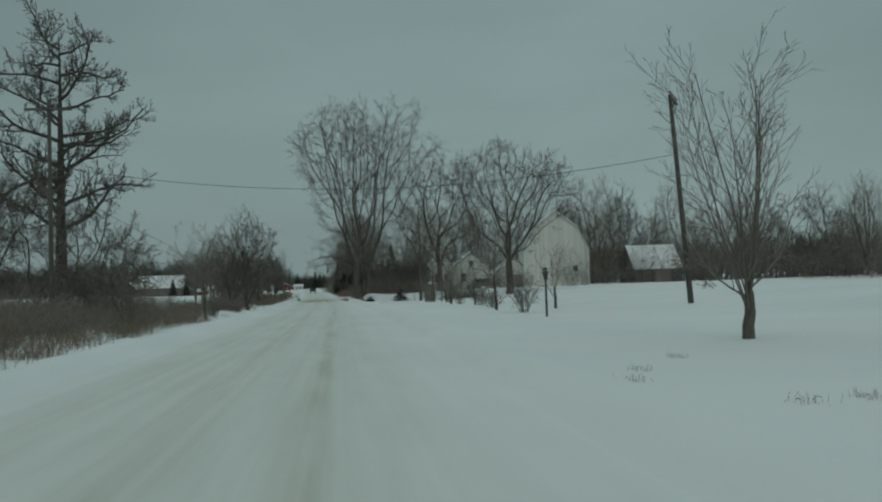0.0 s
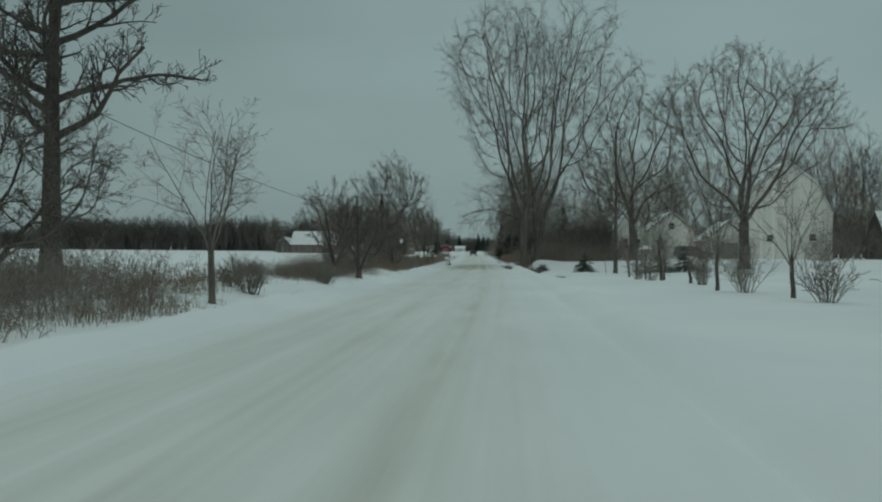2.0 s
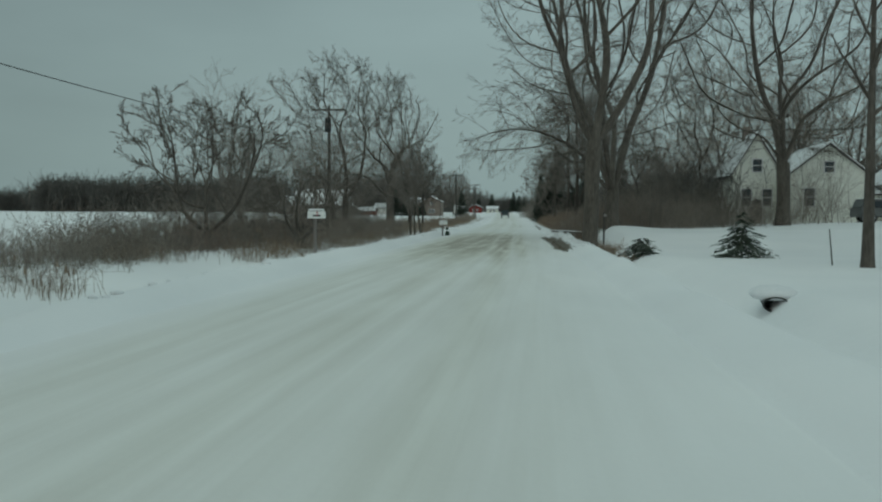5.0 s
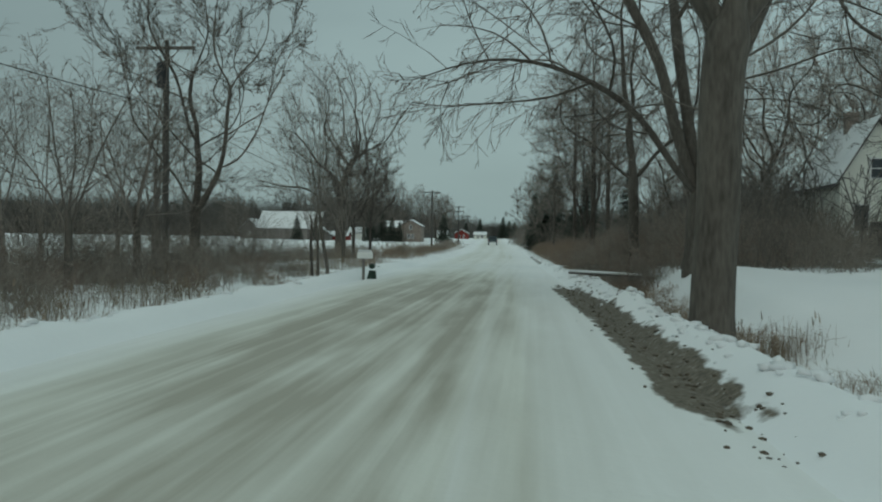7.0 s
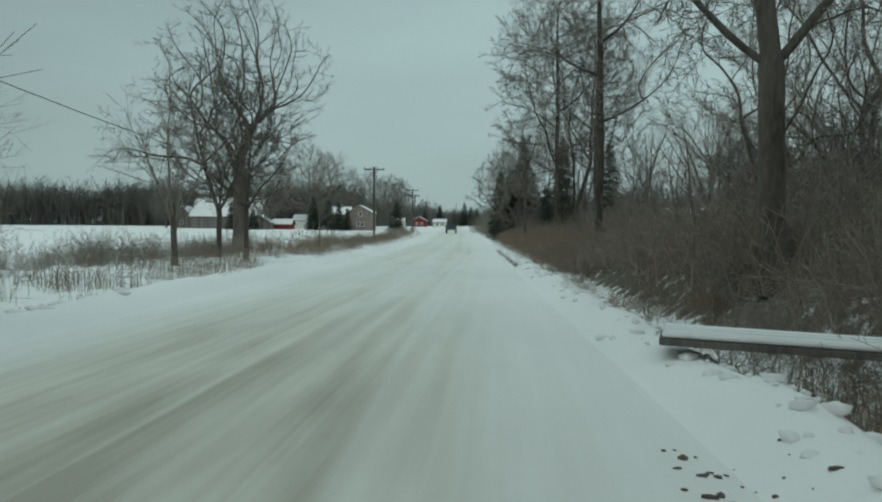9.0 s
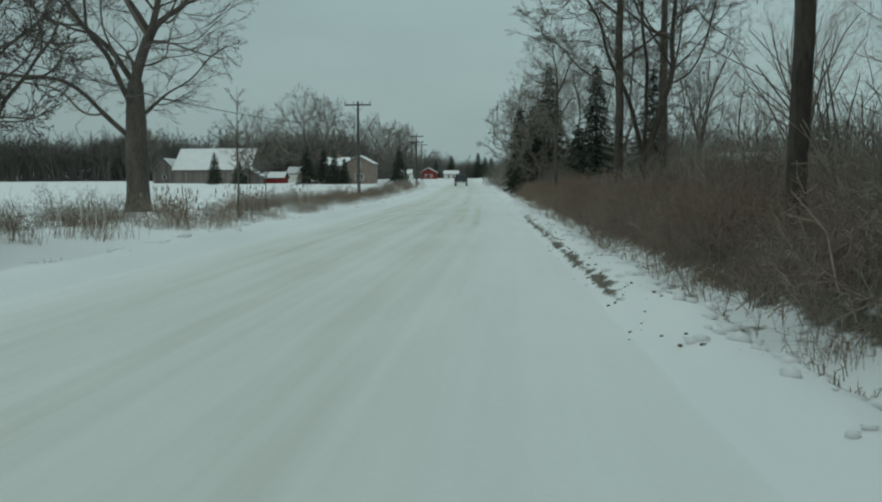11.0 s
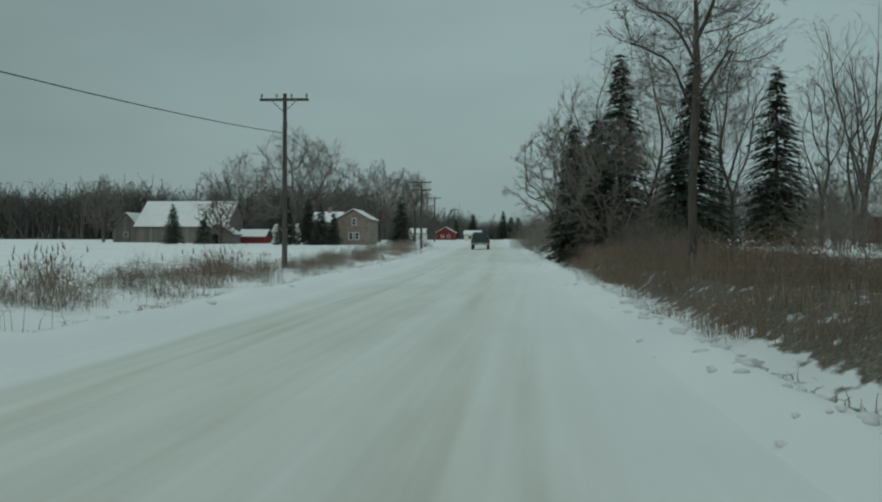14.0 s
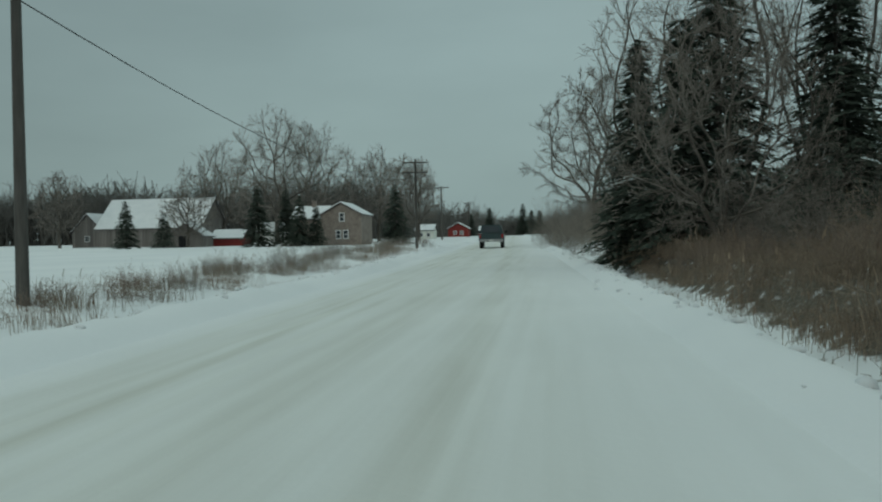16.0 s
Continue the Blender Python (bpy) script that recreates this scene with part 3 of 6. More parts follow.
def branch_out(rng, nodes, parents, buds, step, reach, lift, wobble, straight):
    """Grows the stems towards the buds, a step at a time, until all buds are reached."""
    nodes, parents = list(nodes), list(parents)
    pos = np.array(nodes)
    heading = np.array([(0.0, 0.0, 1.0)] + [unit(nodes[k] - nodes[parents[k]]) for k in range(1, len(nodes))])
    sprouts = np.zeros(len(nodes), int)
    near = np.zeros(len(buds), int)
    dist = np.full(len(buds), 1e9)
    first = 0
    for _ in range(150):
        fresh = pos[first:]
        if len(fresh):
            d = np.linalg.norm(buds[:, None] - fresh[None], axis=2)
            j = d.argmin(1)
            dj = d[np.arange(len(buds)), j]
            better = dj < dist
            near[better], dist[better] = first + j[better], dj[better]
            first = len(pos)
        alive = dist > step * 1.3
        buds, near, dist = buds[alive], near[alive], dist[alive]
        if not len(buds):
            break
        use = dist < reach
        if not use.any():
            use = dist <= dist.min() * 1.05
        # a knot that has sprouted enough gives up the buds it cannot reach
        spent = use & (sprouts[near] > 2)
        if spent.any():
            buds, near, dist, use = buds[~spent], near[~spent], dist[~spent], use[~spent]
            if not use.any():
                continue
        own, back = np.unique(near[use], return_inverse=True)
        sprouts[own] += 1
        way = np.zeros((len(own), 3))
        np.add.at(way, back, unit(buds[use] - pos[near[use]]))
        way = unit(unit(way) + heading[own] * straight + np.array((0, 0, lift)) + rng.normal(0, wobble, way.shape))
        heading = np.concatenate([heading, way])
        sprouts = np.concatenate([sprouts, np.zeros(len(own), int)])
        pos = np.concatenate([pos, pos[own] + way * step])
        parents.extend(own.tolist())
        if len(pos) > 7000:
            break
    return pos, np.array(parents)


TWIGS = [(2, 5, 0.42, 0.15, 0.06, 36), (1, 2, 0.5, 0.05, 0.1, 38), (1, 0, 0.5, 0.0, 0.1, 40)]
TWIGS_HANGING = [(2, 5, 0.45, -0.3, 0.08, 36), (1, 2, 0.55, -0.25, 0.12, 38), (1, 0, 0.5, -0.2, 0.12, 40)]
TWIGS_FEW = [(1, 4, 0.5, 0.1, 0.06, 34), (1, 0, 0.6, 0.05, 0.1, 36)]


def crown_tree(name, x, y, height, label, width, shape="round", trunk=0.3, fork=0.25, stems=(), seed=1, buds=420, lift=0.03, wobble=0.08, lumps=0.22, twig=None, bark=None, group="", category="bare tree",
               flare=1.4, least=0.013, fine=0.009, twigs=TWIGS, length=0.055, low=0.0, snow=False, step=0.0, straight=0.6, lobes=(), leader=0.0):
    """A bare tree whose limbs divide again and again to fill its crown. stems: (bearing, lean) of stems that part at the fork, or at a third number's height; leader: how high the trunk runs on; low: where the crown begins, in heights; lobes: (x, y, z, radius) of boughs that reach out of the crown."""
    rng = np.random.default_rng(seed)
    bark, twig = bark or BARK, twig or TWIGDARK
    e = root(name, pose(x, y, land_z(x, y) - (0.35 if trunk > 0.3 else 0.08)), label, category, group)
    step = step or max(height / 46, 0.22)
    nodes, parents = [np.zeros(3)], [-1]
    while nodes[-1][2] < height * max(fork, leader):
        parents.append(len(nodes) - 1)
        nodes.append(nodes[-1] + np.array((*rng.normal(0, 0.035 * step, 2), step * 0.6)))
    pole = len(nodes)
    foot = min(int(height * fork / (step * 0.6)), pole - 1)
    for a, ln, *up in stems:
        at = min(int(height * up[0] / (step * 0.6)), pole - 1) if up else foot
        d, p = bearing([radians(a)], [radians(ln)])[0], nodes[at]
        for k in range(int(5 + 3 * rng.uniform())):
            d = unit(d + np.array((0, 0, 0.06)) + rng.normal(0, 0.04, 3))
            p = p + d * step
            nodes.append(p)
            parents.append(at)
            at = len(nodes) - 1
    points = fill_crown(rng, height, height * (low or fork * 1.05), width, shape, lumps, buds)
    for lx, ly, lz, lr in lobes:
        points = np.concatenate([points, np.array((lx, ly, lz)) + unit(rng.normal(0, 1, (90, 3))) * (lr * rng.uniform(0, 1, (90, 1)) ** 0.5) * (1.3, 1, 0.7)])
    pos, par = branch_out(rng, nodes, parents, points, step, step * 8, lift, wobble, straight)
    n = len(pos)
    kids = np.bincount(par[1:], minlength=n)
    tips = max(int((kids == 0).sum()), 8)
    power = math.log(tips) / math.log(trunk / least)
    area = np.zeros(n)
    for i in range(n - 1, 0, -1):
        if kids[i] == 0:
            area[i] = least ** power
        area[par[i]] += area[i]
    rad = area ** (1 / power)
    rad = np.minimum(rad, trunk)
    heir = np.full(n, -1)
    for i in range(1, n):
        p = par[i]
        if heir[p] < 0 or rad[i] > rad[heir[p]]:
            heir[p] = i
    # rounding the kinks
    for _ in range(3):
        soft_pos = pos.copy()
        inner = np.array([i for i in range(1, n) if heir[i] >= 0])
        soft_pos[inner] = 0.5 * pos[inner] + 0.25 * (pos[par[inner]] + pos[heir[inner]])
        pos = soft_pos
    low_z = pos[:, 2]
    rad = rad * (1 + (flare - 1) * np.exp(-np.maximum(low_z - (0.35 if trunk > 0.3 else 0.0), 0) / (0.9 * trunk + 0.05)) * (rad > trunk * 0.6))
    chains, todo = [], [(0, None)]
    while todo:
        start, source = todo.pop()
        line = [] if source is None else [source]
        i = start
        while i >= 0:
            line.append(i)
            i = heir[i]
        chains.append((source, line))
        for i in line[1 if source is not None else 0:]:
            if kids[i] > 1:
                todo.extend((c, i) for c in np.nonzero(par == i)[0] if c != heir[i])
    crown, stem = Tubes(), Tubes()
    trunk_line = set(chains[0][1])
    groups = {}
    for source, line in chains:
        p, r = pos[line], rad[line].copy()
        if source is None:
            stem.add(p, r, 14)
            continue
        r[0] = min(r[0], r[1] * 1.12)
        if source in trunk_line and r[1] > max(0.045, trunk * 0.16):
            bough = Tubes()
            bough.add(p, r, 9)
            bough.make("limb", bark, e)
            if snow and len(p) > 5:
                way = p[4] - p[1]
                if abs(way[2]) < 0.88 * np.linalg.norm(way):
                    m = min(len(p), 9)
                    cover = Tubes()
                    cover.add(p[1:m] + np.stack([0 * r[1:m], 0 * r[1:m], r[1:m] * 0.8], 1), r[1:m] * np.interp(np.arange(m - 1), (0, 1, m - 3, m - 2), (0.02, 0.34, 0.3, 0.02)), 6)
                    cover.make("snow_cover", CAPSNOW, e, "thin line of snow along a limb")
        else:
            groups.setdefault((len(line), 6 if r[1] > 0.06 else 4 if r[1] > 0.025 else 3), []).append((p, r))
    for (_, sides), rows in groups.items():
        crown.add_many([p for p, r in rows], [r for p, r in rows], sides)
    # fine twigs on all the thin wood
    thin = np.nonzero((rad < least * 2.6) & (np.arange(n) > foot))[0]
    d = unit(pos[thin] - pos[par[thin]])
    d = unit(d + rng.normal(0, 0.38, d.shape) + unit(pos[thin] - (0, 0, height * 0.35)) * 0.3)
    grow(crown, rng, pos[thin], d, height * length * rng.uniform(0.5, 1.5, len(thin)), np.full(len(thin), max(least * 0.7, fine)), twigs, fine, 3)
    stem.make("trunk", bark, e)
    crown.make("crown", twig, e)
    return e



def spruce(name, x, y, height, width, label, seed=1, group="", ragged=0.25, category="conifer"):
    rng = np.random.default_rng(seed)
    e = root(name, pose(x, y, land_z(x, y) - 0.05), label, category, group)
    stem, crown = Tubes(), Tubes()
    stem.add([(0, 0, 0), (0, 0, height * 0.5), (0, 0, height)], [0.012 * height + 0.04, 0.008 * height + 0.02, 0.01], 8)
    rows, sprays = int(10 + height * 3.0), []
    for k in range(rows):
        f = 0.04 + 0.95 * k / rows
        z = f * height
        r = width / 2 * (1 - f) ** 0.85 * rng.uniform(1 - ragged, 1 + ragged * 0.6) + 0.08
        arms = max(7, int(17 * (1 - f * 0.5)))
        for j in range(arms):
            a = 2 * math.pi * (j + rng.uniform(-0.35, 0.35)) / arms + k
            ca, sa = math.cos(a), math.sin(a)
            rr = r * rng.uniform(0.7, 1.12)
            zz = z + rng.uniform(-0.45, 0.45)
            sag = rr * rng.uniform(0.12, 0.42)
            n = 4 + int(rr * 4.5)
            sp = 0.18 + 0.82 * (np.arange(n) + rng.uniform(0, 1, n)) / n
            o = np.stack([ca * rr * sp, sa * rr * sp, zz - sag * sp * sp + 0.05], 1)
            b = a + rng.choice((-1, 1), n) * rng.uniform(0.35, 1.1, n)
            ln = rng.uniform(0.2, 0.44, n) * (0.6 + 0.08 * min(height, 8))
            end = o + np.stack([np.cos(b) * ln, np.sin(b) * ln, -ln * rng.uniform(0.1, 0.55, n)], 1)
            sprays.append((o, end, ln))
    o, end, ln = (np.concatenate(c) for c in zip(*sprays))
    crown.blades(np.stack([o, end], 1), ln * 0.52)
    stem.make("trunk", BARKDARK, e)
    crown.make("crown", NEEDLE, e)
    return e


def bush(name, x, y, height, width, label, stems=40, seed=1, twig=TWIG, group="", category="shrub"):
    rng = np.random.default_rng(seed)
    t = Tubes()
    a, r = rng.uniform(0, 6.283, stems), rng.uniform(0, 0.16, stems) * width
    spec = [(4, 5, 0.5, 0.25, 0.12, 32), (2, 3, 0.5, 0.1, 0.16, 36), (1, 0, 0.5, 0, 0.1, 30)]
    grow(t, rng, np.stack([np.cos(a) * r, np.sin(a) * r, 0 * a - 0.05], 1), bearing(a, np.radians(rng.uniform(4, 40, stems))), height * rng.uniform(0.6, 1.02, stems), rng.uniform(0.009, 0.02, stems), spec)
    ob = t.make(name, twig)
    ob.matrix_basis = pose(x, y, land_z(x, y))
    return tagged(ob, label, category, group)


def thicket_mesh(name, seed, sx, sy, height, stems, twig, thin=0.008, kids=5):
    """A stretch of tangled stems, to be laid side by side."""
    rng = np.random.default_rng(seed)
    t = Tubes()
    p = np.stack([rng.normal(0, sx / 3.4, stems), rng.normal(0, sy / 3.4, stems), np.full(stems, -0.25)], 1)
    spec = [(2, kids, 0.5, 0.05, 0.22, 48), (1, 2, 0.65, 0.05, 0.22, 46), (1, 0, 0.5, 0, 0.1, 30)]
    edge = np.exp(-(p[:, 0] / sx) ** 2 - (p[:, 1] / sy) ** 2)
    grow(t, rng, p, bearing(rng.uniform(0, 6.283, stems), np.radians(np.abs(rng.normal(0, 27, stems)))), height * edge * rng.uniform(0.5, 1.1, stems), rng.uniform(thin, thin * 2.2, stems), spec)
    return t.mesh(name, twig)


def grass_mesh(name, seed, sx, sy, height, count, material, heads=0.0):
    rng = np.random.default_rng(seed)
    t = Tubes()
    h = height * rng.uniform(0.15, 1.0, count) ** 0.8
    a, b = rng.uniform(0, 6.283, count), np.abs(rng.normal(0, 0.75, count)).clip(0.05, 1.6)
    q = np.stack([rng.normal(0, sx / 3.2, count), rng.normal(0, sy / 3.2, count), np.full(count, -0.1)], 1)
    way = np.stack([np.cos(a), np.sin(a), 0 * a], 1)
    up = np.array((0, 0, 1.0))
    mid = q + way * (h * b * 0.25)[:, None] + up * (h * 0.6)[:, None]
    end = q + way * (h * b)[:, None] + up * (h * (1 - b * 0.3))[:, None]
    t.add_many(np.stack([q, mid, end], 1), np.tile((0.007, 0.006, 0.0025), (count, 1)), 3)
    n = int(count * heads)
    if n:
        t.blades(np.stack([end[:n], end[:n] + (0.02, 0.01, 0.11), end[:n] + (0.05, 0.03, 0.22)], 1), np.full(n, 0.06))
    return t.mesh(name, material)


def lay(mesh, name, x, y, turn, scale, label, category, group="", stuff=True, dz=0.0):
    ob = new(name, mesh)
    ob.matrix_basis = pose(x, y, land_z(x, y) + dz, 0, 0, turn) @ Matrix.Diagonal((*scale, 1))
    return tagged(ob, label, category, group, "stuff" if stuff else "")


# ---- line-side poles and wires ----
def utility_pole(x, y, height, label, turn=0.0, transformer=False, arms=1, arm=2.44, pins=4, tilt=0.0):
    e = root("utility_pole", pose(x, y, land_z(x, y) - 0.1, 0, tilt, 0) @ pose(0, 0, 0, 0, 0, turn), label, "utility pole", "poles along the road")
    part("pole", rod(bmesh.new(), (0, 0, 0), (0, 0, height), 0.145, 0.095, 12), POLEWOOD, e)
    for k in range(arms):
        z = height - 0.32 - 0.95 * k
        part("crossarm", boxed(0, -0.16, z, arm, 0.10, 0.13, 0.012), POLEWOOD, e)
        for s in (-1, 1):
            part("brace", rod(bmesh.new(), (0.62 * s, -0.20, z - 0.05), (0, -0.17, z - 0.62), 0.018, None, 6), METAL, e)
        for j in range(pins):
            s = -arm / 2 + 0.1 + (arm - 0.2) * j / (pins - 1)
            bm = rod(bmesh.new(), (s, -0.16, z + 0.06), (s, -0.16, z + 0.18), 0.018, None, 6)
            rod(bm, (s, -0.16, z + 0.15), (s, -0.16, z + 0.30), 0.062, 0.035, 8)
            part("insulator", bm, CERAMIC, e)
    if transformer:
        bm = rod(bmesh.new(), (0, -0.42, height - 1.95), (0, -0.42, height - 1.0), 0.24, 0.24, 14)
        rod(bm, (0, -0.42, height - 1.0), (0, -0.42, height - 0.94), 0.25, 0.17, 14)
        part("transformer", bm, METAL, e, "grey steel transformer can")
        for s in (-1, 1):
            part("bushing", rod(bmesh.new(), (0.1 * s, -0.42, height - 0.95), (0.13 * s, -0.42, height - 0.68), 0.04, 0.025, 8), CERAMIC, e)
        part("cutout", rod(bmesh.new(), (-0.85, -0.28, height - 0.75), (-0.72, -0.28, height - 0.35), 0.035, 0.03, 8), CERAMIC, e)
    return e


def wire(a, b, sag, r=0.012, label="black overhead wire sagging between poles"):
    a, b = np.array(a, float), np.array(b, float)
    t = Tubes()
    n = 24
    pts = [a + (b - a) * k / n - (0, 0, sag * 4 * (k / n) * (1 - k / n)) for k in range(n + 1)]
    t.add(pts, [r] * (n + 1), 5)
    return tagged(t.make("overhead_wire", WIRE), label, "wire", "overhead wires")


POLES = [(-15.2, 49.0, 12.0, False, 1), (-15.5, 146.6, 9.4, True, 1), (-15.3, 239.6, 8.7, False, 1), (-16.9, 305.0, 8.6, False, 2), (-21.5, 360.0, 8.6, False, 1), (-25.0, 440.0, 8.6, False, 1)]
for px, py, ph, tr, na in POLES:
    utility_pole(px, py, ph, "weathered wooden pole with crossarm" + (" and transformer" if tr else "") + " beside the road", 2.0, tr, na)
utility_pole(16.9, 41.2, 10.3, "weathered wooden utility pole leaning in a snowy yard", 62.0, False, 1, tilt=-3.4)
utility_pole(1.6, 330.0, 7.6, "short wooden pole beside the far road", 0.0, False, 1, 0.8, 2)
tops = [(-15.0, -48.0, 9.4)] + [(px, py, land_z(px, py) + ph) for px, py, ph, tr, na in POLES]
LOW_WIRE = (4.0, 4.2, 2.8, 2.05, 1.8, 1.8, 1.8)
for k in range(len(tops) - 1):
    (ax, ay, az), (bx, by, bz) = tops[k], tops[k + 1]
    wire((ax, ay, az - LOW_WIRE[k]), (bx, by, bz - LOW_WIRE[k + 1]), 1.9 if k == 2 else 1.5, 0.016)
wire((-15.2, 49.0, 8.6), (16.45, 41.2, 7.5), 1.5, 0.013, "black wire crossing above the road to a yard pole")

# ---- the great trees ----
bare_tree("tree", -23.2, 77.3, 24.0, "very tall old bare tree with knotty sideways limbs", "limbs", 0.60, 0.30, 26, 16, 11, SPEC_KNOB, BARKDARK, reach=8.2, twig=BARKDARK, least=0.022)
crown_tree("tree", -16.0, 60.0, 7.6, "dense fan-shaped bare tree at the foot of a tall one", 8.5, "round", 0.18, 0.12, ((0, 40), (120, 40), (240, 40)), 15, 300, length=0.09)
crown_tree("tree", -21.5, 56.0, 9.0, "bushy bare tree beside a tall old one", 7.0, "fan", 0.16, 0.15, ((60, 24), (200, 24)), 16, 240, least=0.010, length=0.09)
bare_tree("tree", -12.8, 50.0, 4.6, "low bushy bare tree in roadside brush", "vase", 0.12, 0.08, 16, 50, 17, SPEC_MID, twig=TWIGDARK)
crown_tree("tree", -28.5, 72.0, 13.5, "bare young tree beside a tall old one", 9.0, "upright", 0.18, 0.2, ((0, 20), (180, 20)), 12, 260, length=0.08)
crown_tree("tree", -18.6, 57.0, 9.5, "slim bare tree with rising twigs among shrubs", 5.5, "upright", 0.10, 0.15, ((30, 18), (210, 22)), 13, 170, least=0.008, twig=TWIG, length=0.09)
crown_tree("tree", 2.36, 127.7, 27.0, "huge bare roadside tree with snow-lined limbs", 17.0, "elm", 0.37, 0.21, ((150, 34), (215, 28), (20, 40), (300, 20)), 22, 1000, flare=1.25, snow=True, length=0.05, least=0.016, fine=0.008, lumps=0.3)
crown_tree("tree", 4.3, 139.4, 29.0, "huge bare tree with several stems and hanging twigs", 22.5, "elm", 0.40, 0.085, ((170, 22), (195, 40), (95, 14), (5, 20), (280, 17), (40, 30)), 21, 1100, flare=1.4, snow=True, twigs=TWIGS_HANGING, length=0.05, least=0.016, fine=0.008, lumps=0.3, low=0.13, lobes=((-6.0, -1.0, 6.2, 2.4), (-7.4, -1.5, 5.3, 1.7), (-4.5, -2.0, 7.8, 2.6), (-3.2, -1.8, 5.2, 1.6)))
crown_tree("tree", 16.8, 148.0, 23.5, "large bare maple standing before a cream house", 19.0, "round", 0.45, 0.20, ((160, 36), (20, 32), (90, 16), (250, 18), (200, 24)), 23, 850, length=0.055, least=0.016, fine=0.0095)
crown_tree("tree", 23.0, 118.3, 19.5, "large spreading bare maple in a snowy yard", 20.0, "fan", 0.46, 0.24, ((175, 34), (5, 36), (90, 22), (270, 24), (220, 14)), 24, 800, length=0.055, lobes=((6.5, 0.0, 14.5, 3.2), (4.5, 1.0, 17.0, 2.6)), least=0.016, fine=0.0095)
crown_tree("tree", -21.0, 204.3, 20.5, "broad bare oak with a thick trunk by the field", 14.0, "round", 0.56, 0.20, ((184, 60, 0.2), (8, 54, 0.26), (250, 44, 0.28), (110, 40, 0.3), (320, 38, 0.34), (200, 34, 0.34), (60, 22, 0.36)), 33, 1000, bark=BARKDARK, least=0.016, wobble=0.2, fine=0.0075, length=0.04, lobes=((-8.0, -1.0, 7.5, 2.4),), low=0.26, leader=0.36)
crown_tree("tree", -14.0, 177.0, 9.5, "slender bare tree among verge brush", 6.0, "round", 0.13, 0.25, ((170, 30), (20, 26), (90, 10)), 32, 360, bark=BARKDARK, wobble=0.14, length=0.06)
crown_tree("tree", -12.8, 177.4, 8.6, "slender bare tree among verge brush", 5.4, "round", 0.11, 0.28, ((190, 32), (0, 30), (90, 10)), 36, 320, bark=BARKDARK, wobble=0.14, length=0.06)
crown_tree("tree", 3.3, 198.0, 18.0, "tall straight bare tree with long sideways limbs above brush", 10.0, "round", 0.175, 0.28, ((180, 70, 0.28), (0, 62, 0.34), (200, 62, 0.45), (20, 60, 0.52)), 41, 520, bark=BARKDARK, wobble=0.13, flare=1.2, length=0.05, leader=0.8)
crown_tree("tree", 4.4, 198.6, 16.0, "bare tree forked low into several rising stems", 9.0, "elm", 0.2, 0.13, ((175, 16), (0, 22), (90, 10), (40, 32)), 47, 480, bark=BARKDARK, wobble=0.12, flare=1.2, length=0.055)
crown_tree("tree", 3.4, 174.5, 15.5, "tall straight bare tree with sideways limbs", 8.5, "round", 0.17, 0.30, ((185, 92, 0.3), (0, 74, 0.37), (170, 72, 0.5), (20, 62, 0.6)), 42, 420, bark=BARKDARK, wobble=0.16, lift=0.02, flare=1.2, twig=TWIG, fine=0.007, length=0.06, leader=0.8)
crown_tree("tree", 7.8, 213.3, 19.0, "tall straight bare tree with crooked limbs", 8.5, "round", 0.27, 0.30, ((180, 64, 0.32), (10, 60, 0.38), (190, 60, 0.5)), 43, 480, bark=BARKDARK, wobble=0.17, length=0.05, leader=0.75)
crown_tree("tree", 1.9, 225.2, 11.8, "bare tree standing among dark spruces", 5.4, "upright", 0.135, 0.40, ((175, 36, 0.42), (5, 34, 0.46), (190, 30, 0.55), (20, 28, 0.62)), 44, 420, bark=BARKDARK, wobble=0.16, twig=TWIG, fine=0.006, length=0.07, leader=0.75)
crown_tree("tree", 3.7, 151.5, 14.0, "bare tree with arching limbs beside a ditch", 8.5, "round", 0.22, 0.28, ((180, 58), (0, 48), (95, 12)), 45, 260, wobble=0.16, lift=0.0, twigs=TWIGS_HANGING, twig=TWIG, fine=0.007, length=0.06)
crown_tree("tree", 8.0, 166.0, 9.5, "bare tree with arching limbs beside a ditch", 7.0, "round", 0.14, 0.22, ((170, 34), (10, 34)), 48, 220, wobble=0.14, twig=TWIG, fine=0.007, length=0.08)
for k, (sx, sy, sh) in enumerate([(3.6, 266.5, 15.5), (0.2, 264.0, 12.5), (6.0, 268.5, 16.0), (12.0, 266.0, 15.5), (18.5, 266.0, 14.0), (21.5, 268.0, 14.0), (25.0, 262.0, 13.0)]):
    crown_tree("tree", sx, sy, sh, "slim grey bare tree among dark spruces", 6.5, "upright", 0.15, 0.25, ((0, 18), (180, 18)), 600 + k, 200, least=0.014, fine=0.009, twig=TWIG, group="trees among spruces", twigs=TWIGS_FEW, length=0.07)
crown_tree("tree", -0.4, 296.0, 13.5, "bare roadside tree with a rounded crown", 11.5, "round", 0.28, 0.18, ((170, 36), (10, 36), (90, 14)), 46, 340, least=0.016, fine=0.011, length=0.06)
crown_tree("tree", 1.6, 251.5, 8.2, "dense grey twiggy small tree before dark spruces", 7.6, "round", 0.13, 0.08, ((170, 40), (10, 40), (90, 20), (270, 20)), 49, 320, twig=TWIG, length=0.09)
crown_tree("tree", 1.6, 302.0, 14.0, "bare roadside tree with a rounded crown", 11.0, "round", 0.24, 0.2, ((170, 36), (10, 36), (90, 14)), 47, 300, least=0.016, fine=0.011, length=0.06)

